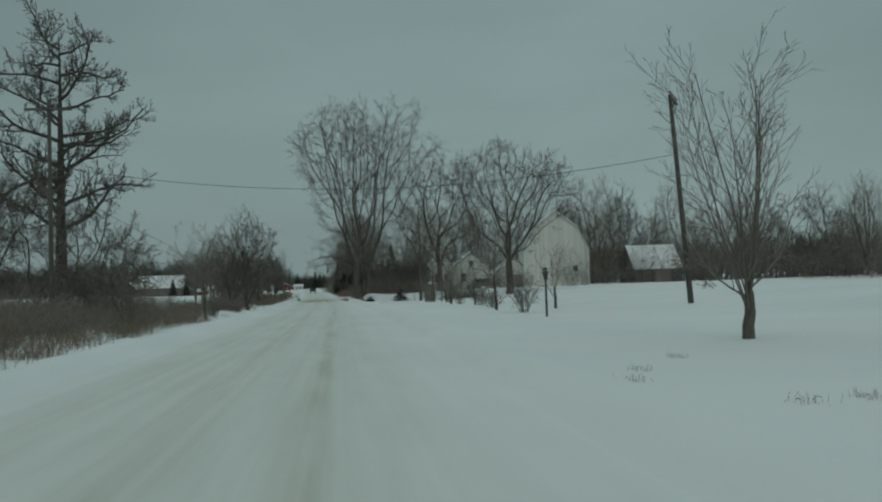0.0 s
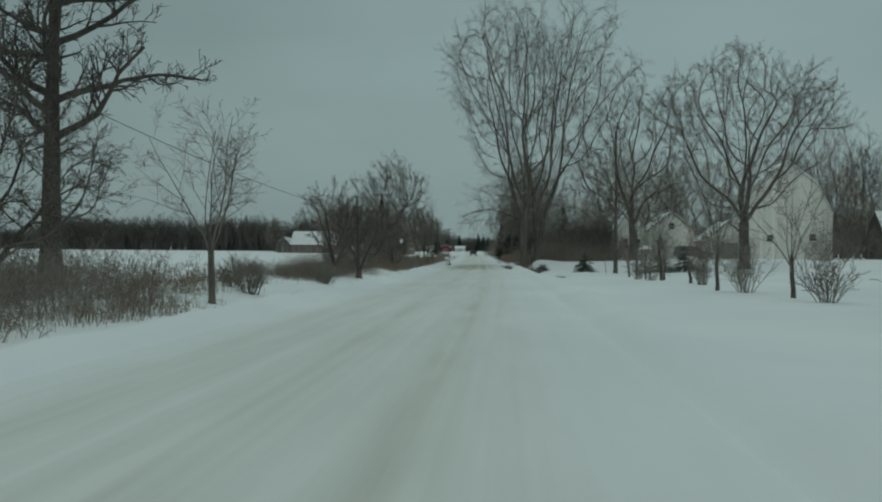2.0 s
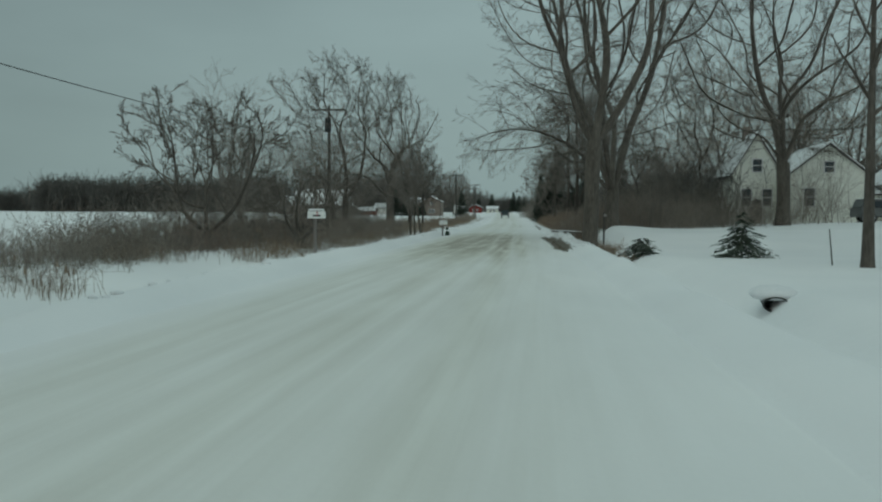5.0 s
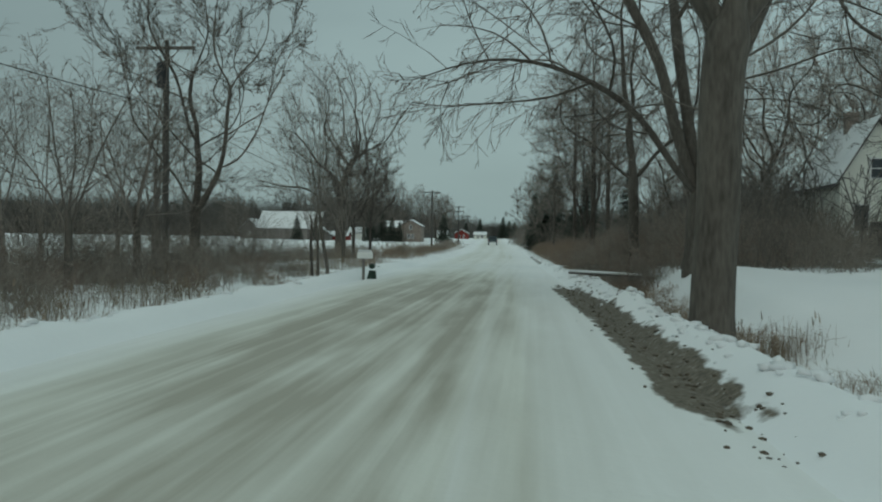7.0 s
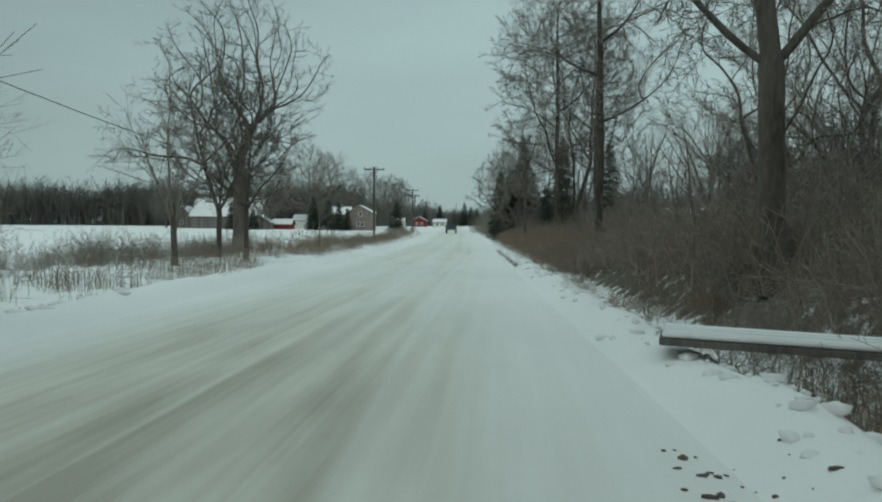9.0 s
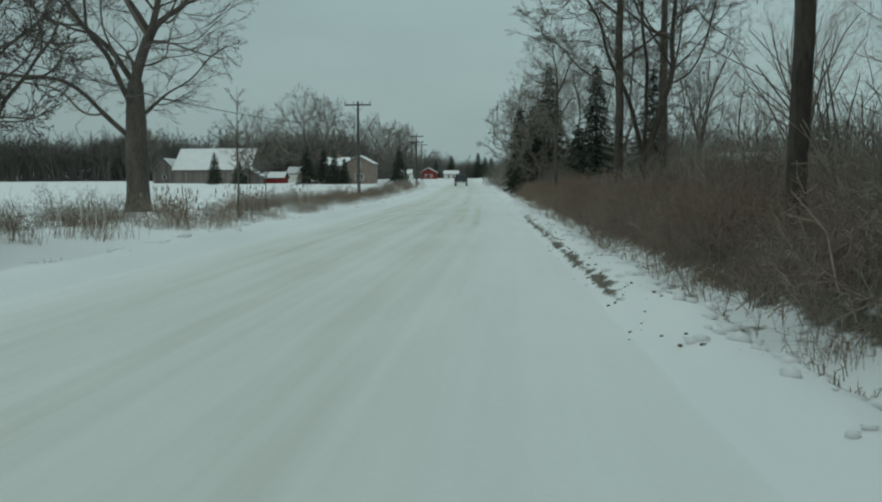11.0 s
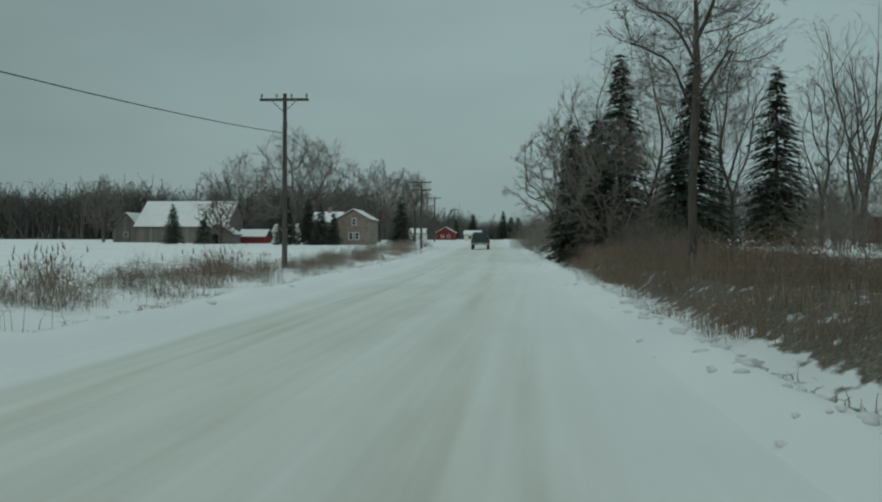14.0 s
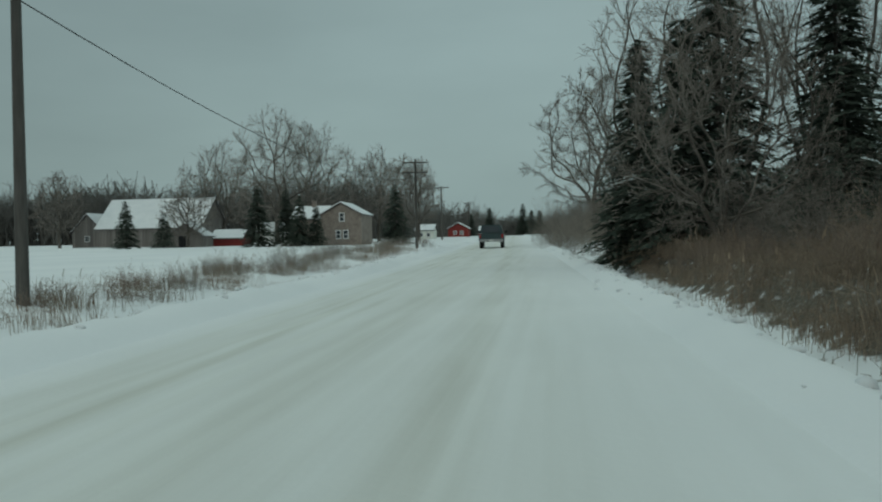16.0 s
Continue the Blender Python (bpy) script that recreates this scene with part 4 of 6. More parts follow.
for k, (sx, sy, sh) in enumerate([(20.0, 172.0, 16.0), (14.5, 176.0, 17.0), (17.5, 180.0, 18.0), (33.0, 196.0, 19.0), (40.0, 200.0, 20.0), (46.0, 198.0, 18.0), (27.0, 190.0, 17.0), (53.0, 204.0, 19.0)]):
    crown_tree("tree", sx, sy, sh, "dense brown bare tree behind the farmhouse", 11.0, "round", 0.22, 0.12, ((0, 26), (180, 26)), 640 + k, 280, least=0.016, fine=0.013, twig=BRUSHTWIG, group="trees behind the house", twigs=TWIGS_FEW, length=0.075)

# ---- first stretch, the side of the yards ----
bare_tree("tree", 8.2, 17.1, 6.6, "small bare yard tree forked low into slender stems", "vase", 0.115, 0.15, 9, 21, 53, SPEC_SLIM, flare=1.25, limb=(0.2, 0.34), least=0.005, group="yard trees", boughs=((180, 58, 2.0, 0.03, 0.9), (0, 54, 2.2, 0.03, 1.0)))
for k, (sx, sy, sh) in enumerate([(8.2, 46.1, 5.8), (11.0, 44.5, 3.4), (9.4, 61.2, 4.4), (8.4, 66.8, 5.4), (8.9, 74.0, 3.2), (8.4, 78.8, 5.2), (10.0, 87.0, 3.2), (9.6, 99.0, 4.0)]):
    bare_tree("young_tree", sx, sy, sh, "slender young bare tree in a row along the yard", "vase", 0.07 if sh < 6 else 0.13, 0.3, 5, 26, 60 + k, SPEC_LIGHT, BARKDARK, TWIGRED if k % 3 == 1 else TWIG, "row of young trees", "young tree")
bare_tree("tree", 10.3, 112.8, 12.5, "straight bare tree with a slim trunk in the yard", "leader", 0.20, 0.36, 12, 38, 71, SPEC_MID, BARK, reach=3.6, group="yard trees", flare=1.2)
bare_tree("young_tree", 11.15, 105.9, 7.0, "slender young bare tree in a row along the yard", "leader", 0.09, 0.4, 10, 40, 72, SPEC_LIGHT, BARKDARK, reach=2.0, group="row of young trees", category="young tree", flare=1.1)
for k, (sx, sy, sh) in enumerate([(8.6, 40.9, 1.9), (8.7, 50.1, 1.3), (9.3, 58.0, 1.4), (8.8, 64.3, 1.8), (9.0, 72.0, 1.5), (8.6, 83.0, 2.2), (9.2, 92.0, 1.5)]):
    bush("shrub", sx, sy, sh, 1.6, "leafless yard shrub with thin upright stems in snow", 26, 80 + k, TWIGPALE if k % 2 else TWIG, "row of yard shrubs")
spruce("small_spruce", 8.3, 121.5, 1.6, 3.2, "low young spruce dusted with snow", 91, "small spruces", category="small spruce")
spruce("small_spruce", 14.6, 115.0, 1.8, 4.6, "low dark spreading spruce in the yard", 92, "small spruces", category="small spruce")
spruce("small_spruce", 17.2, 117.0, 1.7, 4.2, "low dark spreading spruce in the yard", 93, "small spruces", category="small spruce")
spruce("small_spruce", 4.2, 121.5, 0.45, 2.2, "flattened snowy evergreen at the ditch", 94, "small spruces", category="small spruce")

# ---- spruces of the last stretch ----
for k, (sx, sy, sh, sw) in enumerate([(2.9, 259.0, 13.6, 6.8), (8.4, 262.0, 13.8, 7.0), (15.8, 268.4, 14.0, 7.6), (-0.3, 259.5, 9.4, 4.6), (1.0, 256.0, 8.8, 4.4), (5.6, 252.0, 6.4, 5.0)]):
    spruce("spruce", sx, sy, sh, sw, "tall dark green spruce with ragged drooping boughs", 100 + k, "spruces beside the road")

# ---- the other verge ----
bare_tree("young_tree", -9.0, 60.8, 7.2, "slender bare tree leaning over brush by the road", "vase", 0.11, 0.3, 5, 30, 111, SPEC_MID, group="verge trees")
bare_tree("tree", -9.4, 41.0, 3.4, "dense twiggy small tree at the road edge", "vase", 0.07, 0.08, 11, 42, 112, SPEC_MID, group="verge trees")
for k, (sx, sy, sh, ln) in enumerate([(-10.8, 90.5, 5.6, 30), (-9.4, 92.0, 5.1, 28), (-12.6, 115.5, 5.6, 58), (-10.8, 122.0, 3.4, 50)]):
    crown_tree("tree", sx, sy, sh, "bushy bare small tree with crossing limbs in brush", sh * (1.35 if ln > 40 else 0.95), "fan", 0.2 if ln < 40 else 0.15, 0.12, ((0, ln), (120, ln * 0.6), (240, ln)), 113 + k, 340, least=0.009, wobble=0.08, lift=0.08, group="verge trees", length=0.08)
for k, (sx, sy, sh, st) in enumerate([(-12.4, 133.5, 7.0, 0.11), (-13.6, 140.0, 8.5, 0.13), (-17.2, 150.0, 9.5, 0.15), (-9.2, 146.7, 9.0, 0.06), (-9.6, 147.3, 8.6, 0.06), (-8.7, 146.2, 9.2, 0.07), (-16.5, 128.0, 8.5, 0.12), (-19.0, 138.0, 8.5, 0.14), (-21.0, 158.0, 9.0, 0.14), (-12.8, 168.0, 8.0, 0.12), (-24.0, 152.0, 9.0, 0.13), (-26.0, 164.0, 11.0, 0.14), (-24.3, 171.4, 11.0, 0.14), (-22.0, 146.0, 9.5, 0.12)]):
    bare_tree("tree", sx, sy, sh, "thin bare roadside tree with upright twigs", "vase", st, 0.26, 5, 24, 120 + k, SPEC_MID if st > 0.1 else SPEC_LIGHT, group="verge trees")
crown_tree("tree", -14.4, 147.0, 12.5, "bare roadside tree with long arching limbs", 10.0, "fan", 0.22, 0.2, ((-15, 46), (175, 36), (90, 14), (20, 24)), 139, 340, group="verge trees", least=0.010, wobble=0.12, length=0.07)
for k, (sx, sy, sh) in enumerate([(-9.3, 66.0, 1.2), (-10.4, 67.4, 1.0), (-15.2, 84.0, 1.35), (-14.0, 83.0, 1.0), (-8.9, 78.5, 1.1), (-9.6, 80.0, 1.3)]):
    bush("shrub", sx, sy, sh, 2.2, "low grey twiggy shrub in the snowy verge", 34, 180 + k, TWIGPALE if k % 3 else TWIG, "verge shrubs")
bare_tree("young_tree", -13.1, 196.3, 5.6, "spindly bare sapling in the snowy field edge", "leader", 0.06, 0.3, 9, 40, 131, SPEC_LIGHT, group="verge trees", reach=1.5)
bare_tree("young_tree", -13.9, 203.5, 2.8, "spindly bare sapling in the snowy field edge", "leader", 0.04, 0.3, 7, 40, 132, SPEC_LIGHT, group="verge trees", reach=0.7)

# ---- brush, weeds and dry grass ----
BRUSH = [thicket_mesh("brush", 200 + k, 4.4, 3.2, 2.4, 52, (BRUSHTWIG, TWIGRED, BRUSHTWIG, TWIG)[k], 0.009, 5) for k in range(4)]
TALLBRUSH = [thicket_mesh("tall_brush", 210 + k, 5.0, 4.0, 5.2, 40, (BRUSHTWIG, TWIG)[k], 0.013, 6) for k in range(2)]
RUSTBRUSH = [thicket_mesh("rust_brush", 250 + k, 4.0, 3.0, 2.3, 52, (TWIGRED, STRAW)[k], 0.008, 5) for k in range(2)]
GRASS = [grass_mesh("grass", 220 + k, 3.0, 2.2, 1.1, 175, (STRAW, WEED, STRAW)[k], 0.06) for k in range(3)]
REEDS = [grass_mesh("reeds", 230 + k, 1.6, 1.2, 1.5, 70, (STRAW, WEED)[k], 0.3) for k in range(2)]
SPARSE = [grass_mesh("weeds", 240 + k, 1.2, 0.8, 0.30, 40, (WEED, STRAW)[k], 0.0) for k in range(2)]
pick = random.Random(7)


def strip(meshes, name, y0, y1, u0, u1, every, scale, label, category, group, rows=1):
    y = y0
    while y < y1:
        for r in range(rows):
            u = u0 + (u1 - u0) * ((r + pick.uniform(0.1, 0.9)) / rows)
            yy = y + pick.uniform(-0.4, 0.4) * every
            s = pick.uniform(0.8, 1.2) * scale
            lay(pick.choice(meshes), name, road_x(yy) + u, yy, pick.uniform(0, 360), (s, s, s * pick.uniform(0.8, 1.2)), label, category, group)
        y += every


BR = "tangled leafless brown brush along the road"
DRY = "dry tan grass and weeds poking through snow"
SEED = "brown seed-headed weeds standing in snow"
RUST = "tall dry rust-tan grass beside the ditch"
LOW = "short sparse weeds on the snowy verge"
strip(BRUSH, "brush", 16, 58, -11.5, -7.6, 1.7, 0.6, BR, "brush", "roadside brush", 2)
strip(BRUSH, "brush", 30, 70, -20.0, -12.0, 2.8, 0.85, BR, "brush", "roadside brush", 2)
strip(TALLBRUSH, "brush", 30, 60, -17.0, -11.0, 5.0, 0.55, BR, "brush", "roadside brush", 1)
strip(GRASS, "dry_grass", 18, 58, -8.4, -7.0, 2.2, 0.75, DRY, "dry grass", "verge grass", 1)
strip(GRASS, "dry_grass", 58, 74, -11.0, -8.0, 3.2, 0.8, DRY, "dry grass", "verge grass", 1)
strip(REEDS, "reeds", 58, 86, -13.0, -8.0, 4.0, 0.7, SEED, "weeds", "field weeds", 1)
strip(BRUSH, "brush", 84, 97, -11.5, -8.6, 2.4, 0.5, BR, "brush", "roadside brush", 2)
strip(GRASS, "dry_grass", 82, 112, -9.6, -7.6, 5.0, 0.7, DRY, "dry grass", "verge grass", 1)
strip(BRUSH, "brush", 79, 96, -10.4, -8.2, 1.7, 0.42, BR, "brush", "roadside brush", 2)
strip(BRUSH, "brush", 97, 118, -11.6, -9.0, 2.0, 0.48, BR, "brush", "roadside brush", 2)
strip(REEDS, "reeds", 98, 112, -13.0, -8.5, 7.0, 0.75, SEED, "weeds", "field weeds", 1)
strip(BRUSH, "brush", 108, 140, -12.5, -9.2, 2.6, 0.72, BR, "brush", "roadside brush", 2)
strip(TALLBRUSH, "brush", 118, 160, -16.0, -9.5, 5.0, 0.62, BR, "brush", "roadside brush", 1)
strip(TALLBRUSH, "brush", 120, 158, -13.5, -9.6, 3.4, 0.55, BR, "brush", "roadside brush", 1)
strip(GRASS, "dry_grass", 112, 172, -8.8, -6.8, 2.6, 0.72, DRY, "dry grass", "verge grass", 1)
strip(BRUSH, "brush", 118, 152, -11.0, -7.6, 1.9, 0.52, BR, "brush", "roadside brush", 2)
strip(BRUSH, "brush", 152, 180, -14.0, -9.0, 4.0, 0.5, BR, "brush", "roadside brush", 1)
strip(BRUSH, "brush", 158, 194, -14.5, -9.5, 3.2, 0.46, BR, "brush", "roadside brush", 1)
strip(BRUSH, "brush", 158, 188, -13.5, -7.8, 2.2, 0.48, BR, "brush", "roadside brush", 1)
strip(REEDS, "reeds", 172, 236, -12.5, -7.4, 1.9, 0.8, SEED, "weeds", "field weeds", 1)
strip(RUSTBRUSH, "brush", 186, 232, -11.0, -7.8, 3.2, 0.36, BR, "brush", "roadside brush", 1)
strip(BRUSH, "brush", 196, 262, -10.5, -7.6, 4.0, 0.34, BR, "brush", "roadside brush", 1)
strip(GRASS, "dry_grass", 184, 236, -9.0, -7.2, 4.0, 0.7, DRY, "dry grass", "verge grass", 1)
strip(GRASS, "dry_grass", 238, 300, -10.0, -7.2, 2.4, 0.62, DRY, "dry grass", "verge grass", 1)
strip(BRUSH, "brush", 226, 262, -10.5, -7.8, 4.4, 0.38, BR, "brush", "roadside brush", 1)
strip(BRUSH, "brush", 262, 320, -11.0, -7.4, 4.0, 0.42, BR, "brush", "roadside brush", 1)
strip(SPARSE, "weeds", 110, 300, -6.4, -5.2, 2.6, 0.8, LOW, "weeds", "verge weeds", 1)
# thick brush along the ditch side
strip(BRUSH, "brush", 143, 152, 7.4, 14.0, 2.2, 0.9, BR, "brush", "ditch-side brush", 2)
strip(BRUSH, "brush", 153, 172, 6.9, 9.0, 1.6, 0.6, BR, "brush", "ditch-side brush", 3)
strip(RUSTBRUSH, "brush", 171, 206, 6.2, 8.4, 2.0, 0.52, BR, "brush", "ditch-side brush", 3)
strip(GRASS, "dry_grass", 152, 200, 6.3, 7.4, 2.2, 0.5, RUST, "dry grass", "ditch grass", 1)
strip(BRUSH, "brush", 152, 200, 8.8, 13.0, 2.6, 1.0, BR, "brush", "ditch-side brush", 2)
strip(TALLBRUSH, "brush", 150, 208, 11.0, 24.0, 5.0, 0.72, BR, "brush", "ditch-side brush", 3)
strip(RUSTBRUSH, "brush", 200, 262, 8.6, 14.0, 3.2, 0.7, BR, "brush", "ditch-side brush", 1)
strip(TALLBRUSH, "brush", 238, 264, 8.6, 11.0, 5.0, 0.5, BR, "brush", "ditch-side brush", 1)
strip(RUSTBRUSH, "brush", 204, 264, 6.9, 9.2, 2.8, 0.4, BR, "brush", "ditch-side brush", 1)
strip(GRASS, "dry_grass", 196, 268, 6.5, 11.0, 2.2, 0.75, RUST, "dry grass", "ditch grass", 2)
strip(GRASS, "dry_grass", 122, 190, 5.4, 6.6, 3.0, 0.5, RUST, "dry grass", "ditch grass", 1)
strip(RUSTBRUSH, "brush", 232, 266, 6.5, 7.8, 3.2, 0.36, BR, "brush", "ditch-side brush", 2)
strip(GRASS, "dry_grass", 214, 268, 6.2, 7.8, 2.0, 0.6, RUST, "dry grass", "ditch grass", 2)
strip(GRASS, "dry_grass", 127, 146, 5.0, 6.5, 1.0, 0.42, RUST, "dry grass", "ditch grass", 2)
strip(BRUSH, "brush", 143, 150, 5.6, 7.8, 1.4, 0.45, BR, "brush", "ditch-side brush", 2)
strip(BRUSH, "brush", 150, 204, 6.1, 7.2, 1.9, 0.34, BR, "brush", "ditch-side brush", 1)
strip(SPARSE, "weeds", 122, 262, 4.7, 5.9, 2.0, 0.9, LOW, "weeds", "verge weeds", 1)
strip(TALLBRUSH, "brush", 208, 300, 15.0, 36.0, 7.0, 0.95, BR, "brush", "ditch-side brush", 1)
strip(TALLBRUSH, "brush", 268, 330, 5.0, 12.0, 6.0, 0.8, BR, "brush", "ditch-side brush", 2)
strip(TALLBRUSH, "brush", 145, 163, 9.0, 18.0, 4.0, 0.66, BR, "brush", "ditch-side brush", 2)
strip(TALLBRUSH, "brush", 163, 176, 9.0, 24.0, 6.0, 0.95, BR, "brush", "ditch-side brush", 1)
strip(TALLBRUSH, "brush", 132, 170, 24.0, 40.0, 7.0, 1.1, BR, "brush", "ditch-side brush", 1)
for wx, wy in ((3.7, 10.9), (5.4, 13.8), (5.2, 8.3), (4.5, 8.2), (4.2, 12.2)):
    lay(pick.choice(SPARSE), "weeds", wx, wy, pick.uniform(0, 360), (0.3, 0.3, 0.8), "small withered weed tuft in deep snow", "weeds", "yard weeds")


# ---- far woods, as many small bare trees joined ----
def woods(name, line, depth, height, count, seed, twig, label, least=0.05):
    rng = np.random.default_rng(seed)
    t = Tubes()
    spec = [(2, 4, 0.5, 0.25, 0.12, 42), (1, 2, 0.6, 0.1, 0.15, 46), (1, 0, 0.5, 0, 0.1, 30)]
    lengths = [math.dist(line[k], line[k + 1]) for k in range(len(line) - 1)]
    feet, tall = [], []
    for k in range(count):
        s, i = rng.uniform(0, sum(lengths)), 0
        while i < len(lengths) - 1 and s > lengths[i]:
            s -= lengths[i]
            i += 1
        f = min(s / lengths[i], 1)
        (ax, ay), (bx, by) = line[i], line[i + 1]
        nx, ny = -(by - ay) / lengths[i], (bx - ax) / lengths[i]
        off = rng.uniform(0, 1) ** 1.5 * depth
        x, y = ax + (bx - ax) * f + nx * off, ay + (by - ay) * f + ny * off
        feet.append((x, y, land_z(x, y) - 0.3))
        tall.append(height * rng.uniform(0.74, 1.0) * (1.2 if rng.uniform() < 0.03 else 1))
    p, h = np.array(feet), np.array(tall)
    up = np.array((0, 0, 1.0))
    t.add_many(np.stack([p, p + up * (h * 0.35)[:, None]], 1), np.stack([h * 0.012, h * 0.01], 1), 4)
    each = 6
    p, h = np.repeat(p, each, 0), np.repeat(h, each)
    m = len(h)
    q = p + up * (h * rng.uniform(0.02, 0.38, m))[:, None]
    grow(t, rng, q, bearing(rng.uniform(0, 6.283, m), np.radians(rng.uniform(8, 46, m))), h * rng.uniform(0.38, 0.62, m), h * 0.008, spec, least, 3)
    # undergrowth fills the foot of the wood
    low = rng.uniform(0.5, 0.86, m) * h
    q = p + np.stack([rng.normal(0, 3.5, m), rng.normal(0, 2.0, m), np.zeros(m)], 1)
    grow(t, rng, q, bearing(rng.uniform(0, 6.283, m), np.radians(rng.uniform(2, 35, m))), low, h * 0.013, [(1, 4, 0.5, 0.2, 0.12, 32), (1, 0, 0.5, 0, 0.1, 30)], least, 3)
    return tagged(t.make(name, twig), label, "woods", kind="stuff")


# greyer, flatter twig tones, with some haze of distance put into the colour
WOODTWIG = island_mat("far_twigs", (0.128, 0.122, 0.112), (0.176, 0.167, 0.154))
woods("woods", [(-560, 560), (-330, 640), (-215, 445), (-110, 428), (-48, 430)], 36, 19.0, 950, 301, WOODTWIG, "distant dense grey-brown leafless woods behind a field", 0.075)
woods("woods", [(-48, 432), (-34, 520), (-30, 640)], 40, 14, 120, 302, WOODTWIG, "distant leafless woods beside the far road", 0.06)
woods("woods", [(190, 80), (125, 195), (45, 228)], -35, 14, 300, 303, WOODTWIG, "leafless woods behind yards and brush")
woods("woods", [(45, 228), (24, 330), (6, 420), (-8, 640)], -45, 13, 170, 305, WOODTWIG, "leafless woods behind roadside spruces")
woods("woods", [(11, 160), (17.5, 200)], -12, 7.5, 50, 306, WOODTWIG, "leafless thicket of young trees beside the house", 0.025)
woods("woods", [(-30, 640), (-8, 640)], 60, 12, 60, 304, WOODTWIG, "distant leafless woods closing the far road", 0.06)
for k, (sx, sy, sh) in enumerate([(53.0, 188.0, 22.0), (58.5, 190.0, 23.0), (64.0, 193.0, 21.0), (74.0, 190.0, 22.0), (84.0, 178.0, 17.0), (94.0, 163.0, 17.0), (100.0, 158.0, 18.0), (107.0, 154.0, 17.0), (47.5, 184.0, 16.0), (51.0, 192.0, 20.0), (56.0, 183.0, 15.0), (61.0, 186.0, 18.0), (69.0, 187.0, 14.0), (79.0, 185.0, 15.0), (89.0, 172.0, 13.0), (97.0, 160.0, 12.0)]):
    crown_tree("tree", sx, sy, sh, "dense brown bare tree behind the snowy yard", 9.5, "upright", 0.2, 0.12, ((0, 20), (180, 20)), 660 + k, 420, least=0.018, fine=0.014, twig=(BRUSHTWIG, TWIGRED, TWIGDARK)[k % 3], group="trees behind the yard", twigs=TWIGS_FEW, length=0.09)
for k in range(24):
    lay(TALLBRUSH[1], "brush", 50 + 4.6 * k + pick.uniform(-3, 3), 164 - 3.8 * k + pick.uniform(-5, 5), pick.uniform(0, 360), (2.0, 2.0, pick.uniform(1.5, 2.1)), "reddish leafless brush behind the snowy yard", "brush", "yard brush")


# ---- lumps thrown up by the plough ----
def clods(name, count, y0, y1, u0, u1, size, material, label, seed):
    rng = np.random.default_rng(seed)
    ico = bmesh.new()
    bmesh.ops.create_icosphere(ico, subdivisions=1, radius=1.0)
    base = np.array([v.co[:] for v in ico.verts])
    tri = np.array([[v.index for v in f.verts] for f in ico.faces])
    ico.free()
    verts, faces = [], []
    for k in range(count):
        y = rng.uniform(y0, y1)
        u = rng.normal((u0 + u1) / 2, (u1 - u0) / 3)
        x = road_x(y) + u
        s = size * rng.uniform(0.35, 1.0) ** 1.6
        v = base * (1 + rng.normal(0, 0.16, (len(base), 1))) * (s * rng.uniform(0.8, 1.5), s * rng.uniform(0.8, 1.5), s * 0.6)
        top = max(land_z(x, y), road_z(x, y)) if abs(u) < 4 else land_z(x, y)
        verts.append(v + (x, y, top + s * 0.12))
        faces.append(tri + k * len(base))
    ob = part_data(name, np.concatenate(verts).tolist(), np.concatenate(faces).tolist(), material, smooth=True)
    return tagged(ob, label, "clods", kind="stuff")


EARTH = mottled("earth_clods", (0.05, 0.040, 0.030), (0.17, 0.14, 0.105), 6, 30, 0.95, 0.5)
clods("snow_clods", 1300, 117, 216, 4.1, 5.0, 0.09, CAPSNOW, "lumpy snow thrown up along the scraped verge", 501)
clods("earth_clods", 380, 118, 142, 3.25, 3.95, 0.036, EARTH, "brown earth clods scattered along the scraped verge", 502)
clods("earth_clods", 200, 166, 194, 3.65, 4.05, 0.028, EARTH, "brown earth clods scattered along the scraped verge", 503)
clods("snow_clods", 500, 60, 300, -5.3, -4.3, 0.12, CAPSNOW, "lumpy snow along the road edge", 504)
clods("snow_clods", 900, 214, 310, 4.2, 5.6, 0.10, CAPSNOW, "lumpy snow along the road edge", 505)
clods("snow_clods", 700, 150, 310, -6.6, -4.6, 0.13, CAPSNOW, "lumpy snow along the road edge", 506)


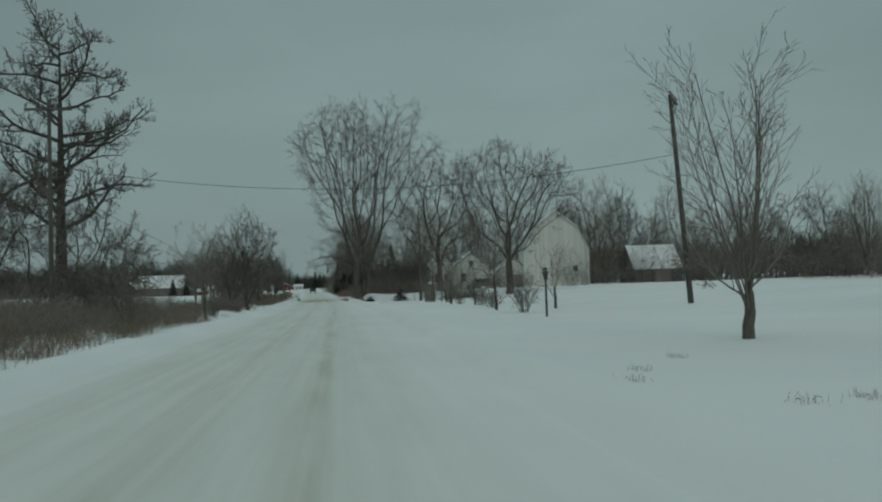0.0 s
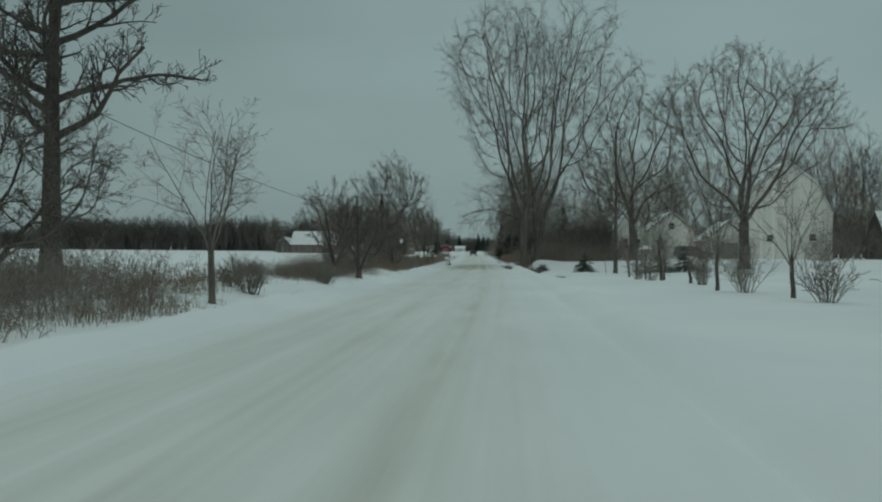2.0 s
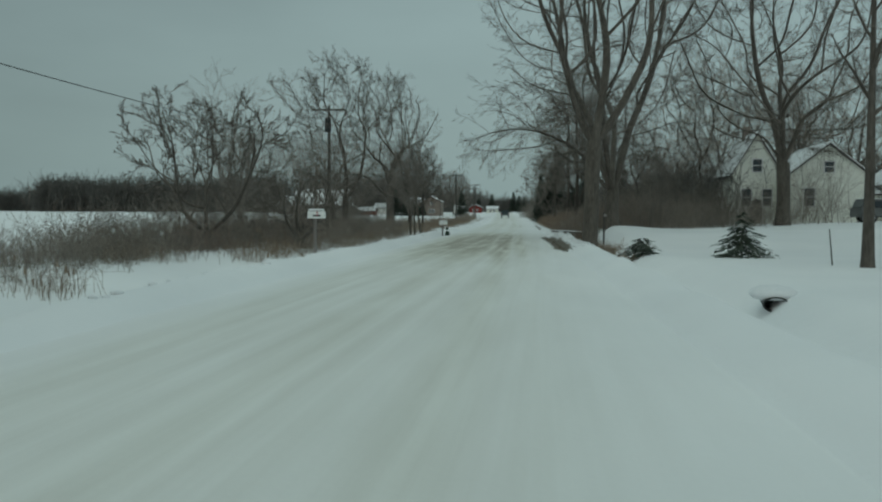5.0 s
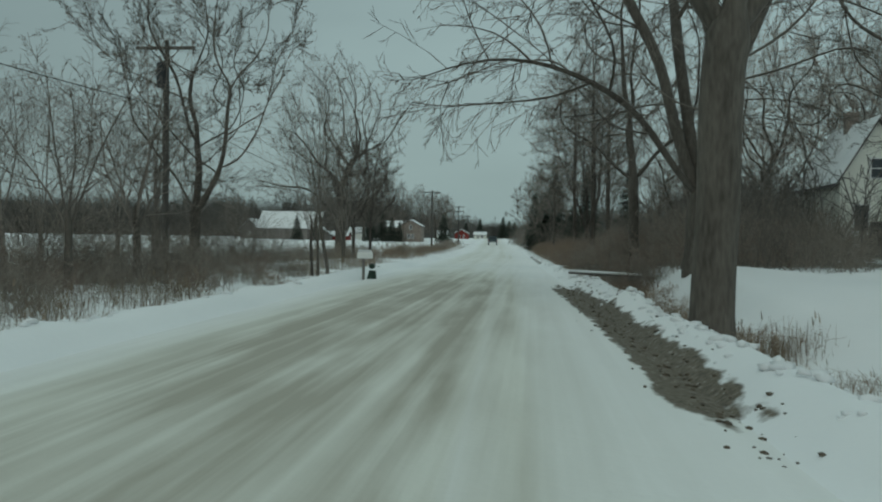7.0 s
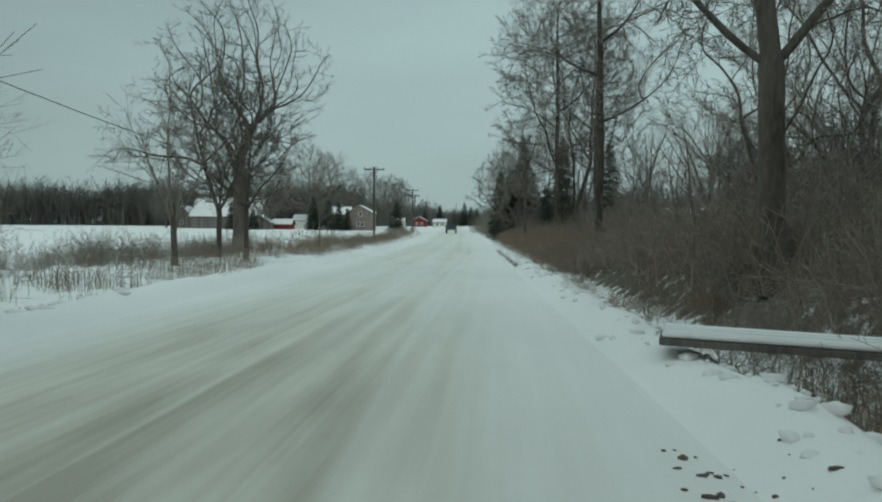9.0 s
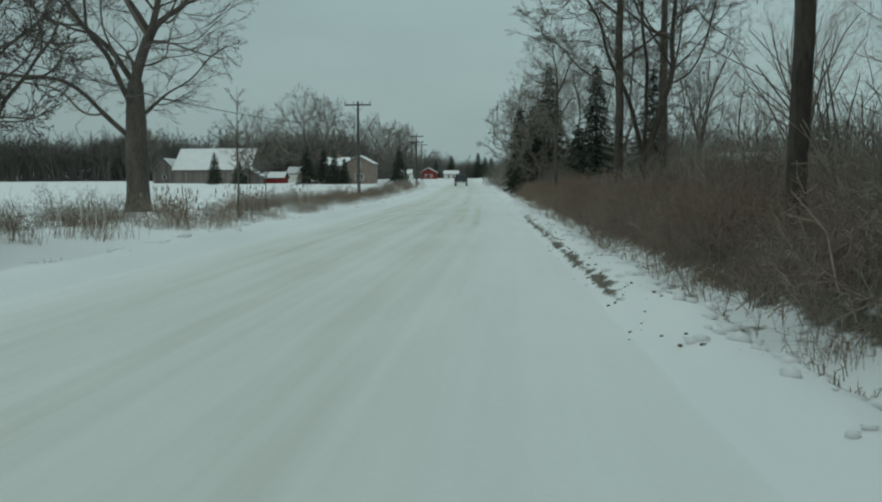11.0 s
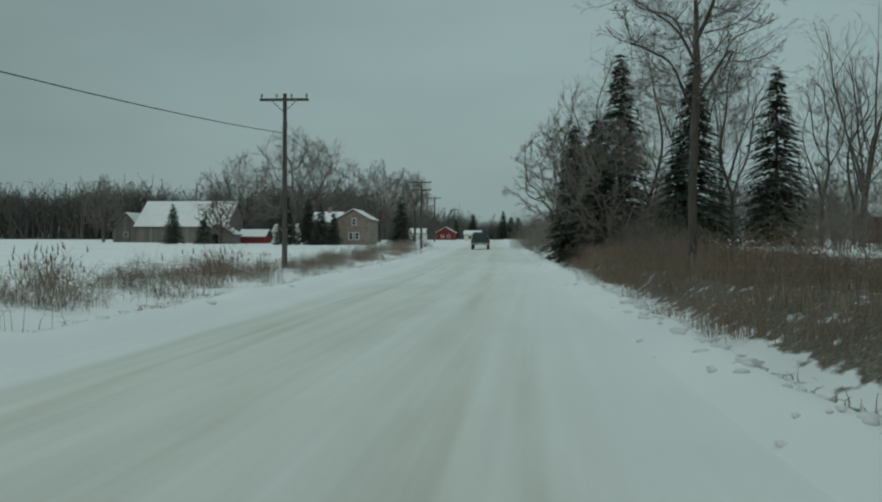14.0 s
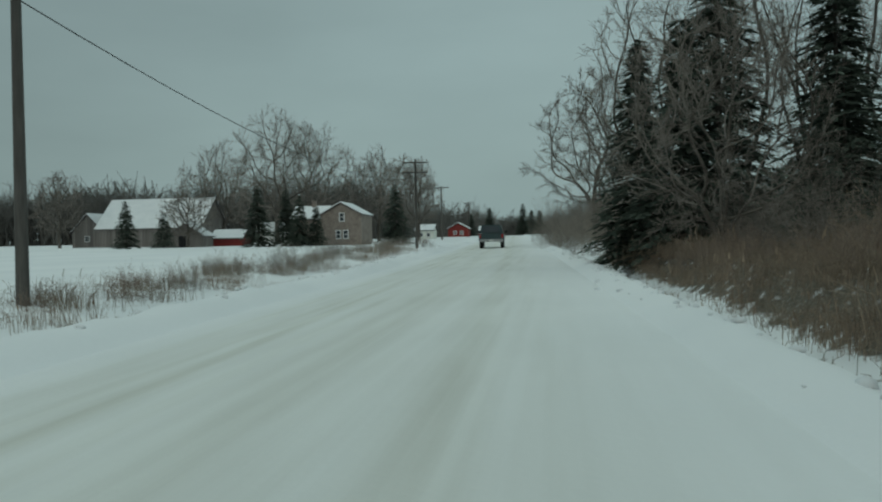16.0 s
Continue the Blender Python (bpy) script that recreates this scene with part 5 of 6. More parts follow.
# ---- buildings ----
def gable_block(e, x0, x1, y0, y1, z0, eave, ridge, along, wall, roof=CAPSNOW, over=0.3, under=SHINGLE):
    """Walls with gable ends, two thick roof slopes under snow. along: 'x' or 'y', the way the ridge runs."""
    bm = bmesh.new()
    if along == "y":
        w = (x0 + x1) / 2
        prism(bm, [(x0, z0), (x1, z0), (x1, eave), (w, ridge), (x0, eave)], y0, y1)
        part("wall", bm, wall, e)
        for s, xe in ((-1, x0), (1, x1)):
            run, drop = abs(xe - w), ridge - eave
            k = over / run
            ex, ez = xe + s * over, eave - drop * k
            for nm, lift, th, mat, inset in (("roof", 0.02, 0.12, under, 0.0), ("roof_snow", 0.145, 0.13, roof, 0.04)):
                bm = bmesh.new()
                prism(bm, [(w, ridge + lift), (ex - s * inset, ez + lift), (ex - s * inset, ez + lift + th), (w, ridge + lift + th * 1.15)], y0 - over + inset, y1 + over - inset)
                part(nm, bm, mat, e)
    else:
        w = (y0 + y1) / 2
        prism(bm, [(y0, z0), (y1, z0), (y1, eave), (w, ridge), (y0, eave)], x0, x1)
        bmesh.ops.transform(bm, matrix=Matrix(((0, 1, 0, 0), (1, 0, 0, 0), (0, 0, 1, 0), (0, 0, 0, 1))), verts=bm.verts)
        bmesh.ops.recalc_face_normals(bm, faces=bm.faces[:])
        part("wall", bm, wall, e)
        for s, ye in ((-1, y0), (1, y1)):
            run, drop = abs(ye - w), ridge - eave
            k = over / run
            ey, ez = ye + s * over, eave - drop * k
            for nm, lift, th, mat, inset in (("roof", 0.02, 0.12, under, 0.0), ("roof_snow", 0.145, 0.13, roof, 0.04)):
                bm = bmesh.new()
                prism(bm, [(w, ridge + lift), (ey - s * inset, ez + lift), (ey - s * inset, ez + lift + th), (w, ridge + lift + th * 1.15)], x0 - over + inset, x1 + over - inset)
                bmesh.ops.transform(bm, matrix=Matrix(((0, 1, 0, 0), (1, 0, 0, 0), (0, 0, 1, 0), (0, 0, 0, 1))), verts=bm.verts)
                bmesh.ops.recalc_face_normals(bm, faces=bm.faces[:])
                part(nm, bm, mat, e)


def window(e, x, y, z, w, h, face="front", trim=TRIM, name="window"):
    """A framed window on a wall facing -y (front) or -x (side)."""
    turn = Matrix.Identity(4) if face == "front" else Matrix.Rotation(radians(-90), 4, "Z")
    m = Matrix.Translation((x, y, z)) @ turn

    def sub(nm, bm, mat, parent):
        bmesh.ops.transform(bm, matrix=m, verts=bm.verts)
        return part(nm, bm, mat, parent)

    pane = sub(name, boxed(0, -0.02, 0, w, 0.05, h), GLASS, e)
    for s in (-1, 1):
        sub("frame", boxed(s * (w / 2 + 0.04), -0.035, 0, 0.10, 0.09, h + 0.2), trim, pane)
        sub("frame", boxed(0, -0.035, s * (h / 2 + 0.05), w, 0.088, 0.10), trim, pane)
    sub("sash", boxed(0, -0.04, 0, w, 0.06, 0.05), trim, pane)
    return pane


def boards(e, x0, x1, y, z0, z1, count, material, name="board"):
    """Upright boards standing a little proud of a front wall."""
    w = (x1 - x0) / count
    me = None
    for k in range(count):
        if me is None:
            ob = part(name, boxed(0, 0, 0, w * 0.9, 0.05, 1.0, 0.006), material, e)
            me = ob.data
        else:
            ob = new(name, me)
            ob.parent = e
        ob.matrix_basis = pose(x0 + w * (k + 0.5), y - 0.03, (z0 + z1(x0 + w * (k + 0.5))) / 2) @ Matrix.Diagonal((1, 1, z1(x0 + w * (k + 0.5)) - z0, 1))


def place(name, x, y, label, category, dz=0.0, turn=0.0, group=""):
    return root(name, pose(x, y, land_z(x, y) + dz, 0, 0, turn), label, category, group)


# white gambrel barn in the yard
e = place("barn", 40.8, 163.0, "weathered white wooden barn with a gambrel roof", "barn", -0.3, -6)
half = 6.2
gam = [(-half, 0), (half, 0), (half, 6.6), (4.1, 11.0), (0, 14.2), (-4.1, 11.0), (-half, 6.6)]
part("wall", prism(bmesh.new(), gam, 0, 9), WHITEWOOD, e)
for (ax, az), (bx, bz) in (((half, 6.6), (4.1, 11.0)), ((4.1, 11.0), (0, 14.2)), ((0, 14.2), (-4.1, 11.0)), ((-4.1, 11.0), (-half, 6.6))):
    s = 1 if ax + bx > 0 else -1
    part("roof", prism(bmesh.new(), [(ax, az + 0.02), (bx, bz + 0.02), (bx + 0.10 * s, bz + 0.16), (ax + 0.10 * s, az + 0.16)], -0.35, 9.35), TINSNOW, e)
    if max(abs(ax), abs(bx)) < half:
        part("roof_snow", prism(bmesh.new(), [(ax + 0.1 * s, az + 0.18), (bx + 0.1 * s, bz + 0.18), (bx + 0.12 * s, bz + 0.32), (ax + 0.12 * s, az + 0.32)], -0.3, 9.3), CAPSNOW, e)


def gambrel_top(x):
    a = abs(x)
    return 14.2 - a * (3.2 / 4.1) - 0.12 if a < 4.1 else 11.0 - (a - 4.1) * (4.4 / 2.1) - 0.15


boards(e, -6.15, 6.15, 0, 0.25, gambrel_top, 30, WHITEWOOD)
for wx, wz in ((-2.3, 3.3), (3.5, 3.4)):
    window(e, wx, -0.08, wz, 0.9, 0.9)
part("door", boxed(0.4, -0.1, 1.5, 2.6, 0.08, 2.9, 0.01), WHITEWOOD, e)

# shed behind the yard
e = place("shed", 65.5, 176.0, "low dark wooden shed under a broad snowy roof before woods", "shed", 0.0, 4)
gable_block(e, -5.2, 5.2, 0, 8, -0.3, 2.9, 7.6, "x", POLEWOOD)
boards(e, -5.0, -1.3, 0, 0.0, lambda x: 2.8, 9, POLEWOOD)
part("door", boxed(0.9, -0.05, 1.3, 3.4, 0.1, 2.6, 0.02), GREYWOOD, e)
boards(e, 3.2, 5.0, 0, 0.0, lambda x: 2.8, 5, POLEWOOD)

# cream farmhouse
e = place("house", 24.5, 163.0, "cream clapboard farmhouse with gabled wings and snowy roofs", "house", -0.1)
gable_block(e, -3.2, 3.2, 0, 9, -0.2, 4.3, 6.8, "y", SIDING)
gable_block(e, -7.4, -3.22, 3.0, 11, -0.2, 4.6, 8.0, "y", SIDING)
gable_block(e, 3.22, 6.0, 4.0, 9, -0.2, 2.6, 3.4, "x", SIDING)
for k in range(20):
    zz = 0.15 + k * 0.21
    part("clapboard", boxed(0, -0.015, zz, 6.4, 0.03, 0.19), SIDING, e)
window(e, -1.6, -0.05, 2.3, 0.85, 1.5)
window(e, 0.0, -0.05, 4.9, 0.8, 0.9)
window(e, -4.4, 2.95, 2.3, 0.8, 1.5)
window(e, -6.2, 2.95, 2.3, 0.8, 1.5)
window(e, -5.3, 2.95, 5.2, 0.8, 1.1)
part("door", boxed(-5.3, 2.96, 1.05, 0.95, 0.08, 2.1, 0.01), DARK, e)
part("chimney", boxed(-5.3, 7.5, 8.2, 0.7, 0.7, 1.8, 0.03), STONE, e)

# garage and outbuilding beside the house
e = place("garage", 33.0, 165.0, "low pale garage with a snow-covered gable roof", "garage", -0.1)
gable_block(e, -2.6, 2.6, 0, 7, -0.2, 3.4, 5.4, "y", WHITEWOOD)
part("garage_door", boxed(0.2, -0.06, 1.25, 2.7, 0.08, 2.4, 0.02), GREYWOOD, e)

# grey farm barn complex across the field
e = place("barn", -71.4, 362.0, "long grey weathered barn with a snow-covered roof", "barn", -0.2)
gable_block(e, -9.0, 9.2, 0, 12, -0.4, 3.5, 8.3, "x", GREYWOOD, over=0.4)
gable_block(e, -15.2, -9.5, 3.0, 12, -0.4, 3.0, 6.0, "y", GREYWOOD)
boards(e, -8.9, 9.1, 0, 0.0, lambda x: 3.4, 34, GREYWOOD)
boards(e, -15.1, -9.6, 3.0, 0.0, lambda x: 3.0 + 2.9 * (1 - abs(x + 12.35) / 2.85) - 0.2, 12, GREYWOOD)
window(e, -12.4, 2.9, 1.8, 0.8, 0.8)
e = place("shed", -58.2, 347.0, "small grey lean-to shed with a snowy roof", "shed", -0.2)
gable_block(e, -2.8, 2.6, 0, 4, -0.3, 1.9, 3.7, "y", GREYWOOD)
part("door", boxed(-0.6, -0.05, 0.95, 1.1, 0.08, 1.9, 0.01), DARK, e)
e = place("shed", -54.0, 352.5, "small red wooden shed under snow", "shed", -0.2)
gable_block(e, -2.4, 2.4, 0, 4, -0.3, 1.4, 2.5, "x", REDWOOD)
e = place("shed", -52.0, 366.0, "small white outbuilding with a snowy roof", "shed", -0.2)
gable_block(e, -2.2, 2.2, 0, 5, -0.3, 2.2, 3.6, "x", WHITEWOOD)

# low shed behind the roadside brush
e = place("shed", 27.5, 271.0, "low reddish-brown wooden shed under a snowy roof behind brush", "shed", 0.0, -8)
gable_block(e, -3.2, 3.2, 0, 6, -0.3, 2.1, 3.1, "x", REDWOOD)
boards(e, -3.1, 3.1, 0, 0.0, lambda x: 2.0, 16, REDWOOD)
part("door", boxed(0.6, -0.07, 0.9, 1.2, 0.06, 1.8, 0.01), GREYWOOD, e)

# stone house
e = place("house", -31.9, 336.0, "old brown fieldstone house with a snowy gable roof", "house", -0.2)
gable_block(e, -2.75, 2.75, 0, 7, -0.4, 4.2, 5.7, "y", STONE, over=0.22)
gable_block(e, -7.5, -2.77, 2.5, 8, -0.4, 3.8, 5.4, "x", STONE, over=0.22)
for wx, wz in ((-0.35, 1.6), (0.65, 1.6), (0.15, 3.9)):
    window(e, wx, -0.05, wz, 0.55, 1.0)
part("chimney", boxed(-5.0, 5.2, 5.7, 0.6, 0.6, 1.4, 0.03), STONE, e)

# far buildings where the road ends
for nm, fx, fy, w, hh, rr, mat, lab in (("house", -30.2, 400.0, 3.6, 2.0, 3.0, SIDING, "small white house with a snowy roof far along the road"), ("barn", -25.5, 420.0, 4.6, 2.0, 3.2, REDWOOD, "red barn far along the road"), ("house", -20.5, 445.0, 4.6, 1.6, 2.6, SIDING, "low white house far along the road")):
    e = place(nm, fx, fy, lab, nm, -0.2)
    gable_block(e, -w / 2, w / 2, 0, 5, -0.3, hh, rr, "x" if nm == "house" else "y", mat)
    window(e, -0.7, -0.05, hh * 0.55, 0.6, 0.7)
    window(e, 0.8, -0.05, hh * 0.55, 0.6, 0.7)

# evergreens about the farm
for k, (sx, sy, sh, sw) in enumerate([(-60.9, 333.8, 6.4, 4.2), (-56.6, 336.0, 4.6, 4.2), (-41.2, 330.0, 7.6, 5.0), (-38.4, 333.0, 7.2, 4.6), (-35.6, 329.5, 6.2, 4.2), (-33.9, 331.0, 5.0, 3.4), (-21.6, 319.5, 6.6, 4.8)]):
    spruce("spruce", sx, sy, sh, sw, "dark evergreen standing in snow near the farm", 150 + k, "farm evergreens", 0.12)
for k, (sx, sy, sh, sw) in enumerate([(-22, 470, 8, 5), (-13, 480, 9, 6), (-11, 500, 8, 6), (-8, 470, 7, 6), (-30, 500, 7, 5)]):
    spruce("spruce", sx, sy, sh, sw, "dark evergreen far along the road", 160 + k, "far evergreens", 0.12)
for k, (sx, sy, sh, st, sl) in enumerate([(-62.0, 372.0, 17.0, 0.35, 42), (-49.0, 362.0, 21.0, 0.4, 36), (-44.5, 366.0, 19.0, 0.3, 34), (-34.0, 372.0, 15.0, 0.25, 34), (-28.5, 366.0, 13.0, 0.22, 32), (-25.5, 362.0, 12.5, 0.2, 24), (-86.0, 360.0, 12.0, 0.25, 30), (-57.0, 345.0, 8.0, 0.2, 40)]):
    crown_tree("tree", sx, sy, sh, "bare tree standing behind farm buildings", sh * sl / 42, "round", st, 0.2, ((0, 26), (180, 26), (90, 10)), 170 + k, 420, least=0.022, fine=0.018, wobble=0.1, straight=0.5, twig=TWIG, group="farm trees", twigs=TWIGS_FEW, length=0.08)
for k, (sx, sy, sh, st, sl) in enumerate([(35, 205, 17, 0.3, 24), (43, 212, 19, 0.3, 22), (52, 196, 18, 0.3, 22), (60, 205, 17, 0.3, 24), (70, 190, 16, 0.3, 24), (30, 190, 18, 0.3, 26), (82, 170, 19, 0.3, 24), (95, 150, 17, 0.3, 24), (26, 215, 20, 0.3, 24), (12, 185, 8, 0.12, 24), (15, 172, 9, 0.12, 26), (10, 177, 7.5, 0.1, 22), (24, 240, 17, 0.25, 22), (20, 262, 18, 0.25, 22), (13, 275, 17, 0.22, 20), (9, 268, 19, 0.22, 18), (20, 225, 16, 0.22, 20), (16, 200, 9, 0.12, 20)]):
    bare_tree("tree", sx, sy, sh, "tall bare tree of the woods behind the yards", "vase", st, 0.22, 6, sl, 400 + k, SPEC_MID, twig=TWIGRED if k % 4 == 0 else TWIG, group="yard woods trees")


# ---- vehicles ----
def wheel(e, x, y, r=0.36, w=0.24, label=""):
    bm = rod(bmesh.new(), (x - w / 2, y, r), (x + w / 2, y, r), r, None, 20)
    t = part("tyre", bm, RUBBER, e)
    part("rim", rod(bmesh.new(), (x - w / 2 - 0.01, y, r), (x + w / 2 + 0.01, y, r), r * 0.6, None, 14), METAL, t)


def pickup(x, y, turn):
    e = root("pickup_truck", pose(x, y, rise(y) + 0.02, 0, 0, turn), "dark teal pickup truck with a bed cap driving on snow", "pickup truck")
    bm = bmesh.new()
    prism(bm, [(-0.96, 0.55), (0.96, 0.55), (0.98, 0.85), (0.96, 1.15), (-0.96, 1.15), (-0.98, 0.85)], 0, 5.3)
    bmesh.ops.bevel(bm, geom=bm.edges[:], offset=0.05, segments=2, affect="EDGES")
    part("body", bm, TEAL, e)
    bm = prism(bmesh.new(), [(-0.90, 1.13), (0.90, 1.13), (0.74, 1.84), (-0.74, 1.84)], 0.05, 3.9)
    bmesh.ops.bevel(bm, geom=bm.edges[:], offset=0.06, segments=2, affect="EDGES")
    part("cap", bm, TEAL, e, "dark bed cap and cab roof")
    part("rear_window", prism(bmesh.new(), [(-0.68, 1.25), (0.68, 1.25), (0.60, 1.72), (-0.60, 1.72)], 0.02, 0.09), GLASS, e)
    part("rear_bumper", boxed(0, -0.08, 0.62, 1.86, 0.16, 0.20, 0.03), TIN, e, "dull chrome rear bumper dusted with snow")
    for s in (-1, 1):
        part("tail_light", boxed(0.86 * s, -0.01, 0.96, 0.14, 0.06, 0.30, 0.01), REDLENS, e)
        part("mirror", boxed(1.10 * s, 3.6, 1.32, 0.20, 0.10, 0.18, 0.02), PLASTICBLACK, e)
        for wy in (0.95, 4.35):
            wheel(e, 0.82 * s, wy)
    part("tailgate", boxed(0, -0.012, 0.93, 1.5, 0.04, 0.36, 0.01), TEAL, e)
    part("number_plate", boxed(0, -0.17, 0.62, 0.31, 0.01, 0.15), PLASTIC, e)
    return e


pickup(road_x(290) - 0.4, 290.0, 2.4)


def suv(x, y, turn):
    e = root("car", pose(x, y, land_z(x, y), 0, 0, turn), "grey sport utility car parked beside the farmhouse", "car")
    bm = prism(bmesh.new(), [(-2.3, 0.4), (2.3, 0.4), (2.3, 0.95), (1.25, 1.05), (-2.25, 1.1)], -0.9, 0.9)
    bmesh.ops.bevel(bm, geom=bm.edges[:], offset=0.06, segments=2, affect="EDGES")
    part("body", bm, SILVER, e)
    bm = prism(bmesh.new(), [(-2.2, 1.08), (1.2, 1.03), (0.5, 1.7), (-1.95, 1.72)], -0.78, 0.78)
    bmesh.ops.bevel(bm, geom=bm.edges[:], offset=0.06, segments=2, affect="EDGES")
    part("cabin", bm, SILVER, e)
    for s in (-1, 1):
        part("side_window", prism(bmesh.new(), [(-1.9, 1.14), (0.85, 1.1), (0.42, 1.6), (-1.75, 1.6)], 0.775 * s - 0.02, 0.775 * s + 0.02), GLASS, e)
        for wx in (-1.4, 1.45):
            bm = rod(bmesh.new(), (wx, 0.8 * s - 0.1, 0.35), (wx, 0.8 * s + 0.12, 0.35), 0.35, None, 18)
            t = part("tyre", bm, RUBBER, e)
            part("rim", rod(bmesh.new(), (wx, 0.8 * s - 0.11, 0.35), (wx, 0.8 * s + 0.13, 0.35), 0.2, None, 12), TIN, t)
    part("roof_snow", boxed(-0.75, 0, 1.75, 2.2, 1.3, 0.07, 0.03), CAPSNOW, e)
    return e


suv(25.2, 152.0, 8)


# ---- roadside furniture ----
def mailbox(x, y, label, turn=0.0, low=False):
    e = root("mailbox", pose(x, y, land_z(x, y) - 0.05, 0, 0, turn), label, "mailbox", "roadside mailboxes")
    h = 0.85 if low else 1.25
    part("post", boxed(0, 0, h / 2, 0.1, 0.1, h, 0.01), GREYWOOD, e)
    bm = bmesh.new()
    prof = [(-0.11, 0), (0.11, 0), (0.11, 0.13)] + [(0.11 * math.cos(radians(a)), 0.13 + 0.11 * math.sin(radians(a))) for a in range(20, 180, 20)] + [(-0.11, 0.13)]
    prism(bm, prof, -0.28, 0.28)
    bmesh.ops.transform(bm, matrix=pose(0.05, 0, h, 0, 0, 90), verts=bm.verts)
    part("box", bm, PLASTIC, e, "white metal mailbox")
    if not low:
        part("flag", boxed(0.1, -0.13, h + 0.16, 0.03, 0.01, 0.16), REDLENS, e)
    part("snow_cap", boxed(0.04, 0, h + 0.275, 0.5, 0.2, 0.08, 0.03), CAPSNOW, e)
    if not low:
        part("writing", boxed(0.08, -0.118, h + 0.09, 0.26, 0.006, 0.05), PLASTICBLACK, e)
    if low:
        part("newspaper_tube", rod(bmesh.new(), (0.3, -0.05, h - 0.28), (0.3, 0.42, h - 0.28), 0.1, None, 10), GREEN, e)
    return e


mailbox(-7.4, 111.6, "white mailbox on a wooden post beside the road")
mailbox(-6.9, 144.3, "white snow-capped mailbox on a leaning post", 4, True)
bm = bmesh.new()
for a in range(0, 360, 72):
    rod(bm, (0, 0, 0.02), (0.22 * math.cos(radians(a)), 0.22 * math.sin(radians(a)), 0.02), 0.05, 0.04, 6)
rod(bm, (0, 0, 0), (0, 0, 0.5), 0.2, 0.12, 10)
ob = part("planter", bm, GREEN)
ob.matrix_basis = pose(-6.55, 144.0, land_z(-6.55, 144.0), 0, 6, 0) @ Matrix.Diagonal((1.0, 1.0, 0.8, 1))
tagged(ob, "dark green base lying below a mailbox", "planter")

# feeder post and stake in the yard
e = root("bird_feeder", pose(9.3, 89.5, land_z(9.3, 89.5) - 0.05), "wooden bird feeder on a post in the yard", "bird feeder")
part("post", boxed(0, 0, 0.85, 0.09, 0.09, 1.7, 0.01), POLEWOOD, e)
part("house", boxed(0, 0, 1.85, 0.55, 0.4, 0.32, 0.02), GREYWOOD, e)
part("roof", prism(bmesh.new(), [(-0.42, 1.98), (0.42, 1.98), (0, 2.22)], -0.3, 0.3), CAPSNOW, e, "snow-covered little roof")
bm = rod(bmesh.new(), (0, 0, 0), (-0.12, 0, 1.25), 0.025, 0.02, 8)
ob = part("stake", bm, POLEWOOD)
ob.matrix_basis = pose(9.6, 114.0, land_z(9.6, 114.0) - 0.05)
tagged(ob, "thin leaning stake stuck in yard snow", "stake")
e = root("sign_post", pose(3.5, 134.75, land_z(3.5, 134.75) - 0.05, 0, 0, 70), "weathered post with a small board beside a ditch", "sign post")
part("post", boxed(0, 0, 0.95, 0.09, 0.09, 1.9, 0.01), POLEWOOD, e)
part("board", boxed(0, -0.062, 1.72, 0.62, 0.03, 0.16, 0.008), GREYWOOD, e)
ob = part("fence_post", rod(bmesh.new(), (0, 0, 0), (0.02, 0, 1.1), 0.07, 0.06, 8), POLEWOOD)
ob.matrix_basis = pose(-13.5, 38.9, land_z(-13.5, 38.9) - 0.05)
tagged(ob, "old grey fence post among dry weeds", "fence post")

# yard lamp on a short post
lx, ly = 7.95, 33.6
e = root("lamp_post", pose(lx, ly, land_z(lx, ly) - 0.05), "short black lamp post with a lantern head in yard snow", "lamp post")
part("post", rod(bmesh.new(), (0, 0, 0), (0, 0, 1.5), 0.045, 0.04, 10), METAL, e)
part("collar", rod(bmesh.new(), (0, 0, 1.44), (0, 0, 1.5), 0.075, 0.06, 10), METAL, e)
lantern = part("lantern", rod(bmesh.new(), (0, 0, 1.5), (0, 0, 1.74), 0.07, 0.115, 8), GLASS, e, "dark glass lantern")
part("cap", rod(bmesh.new(), (0, 0, 1.74), (0, 0, 1.86), 0.135, 0.03, 8), METAL, lantern)
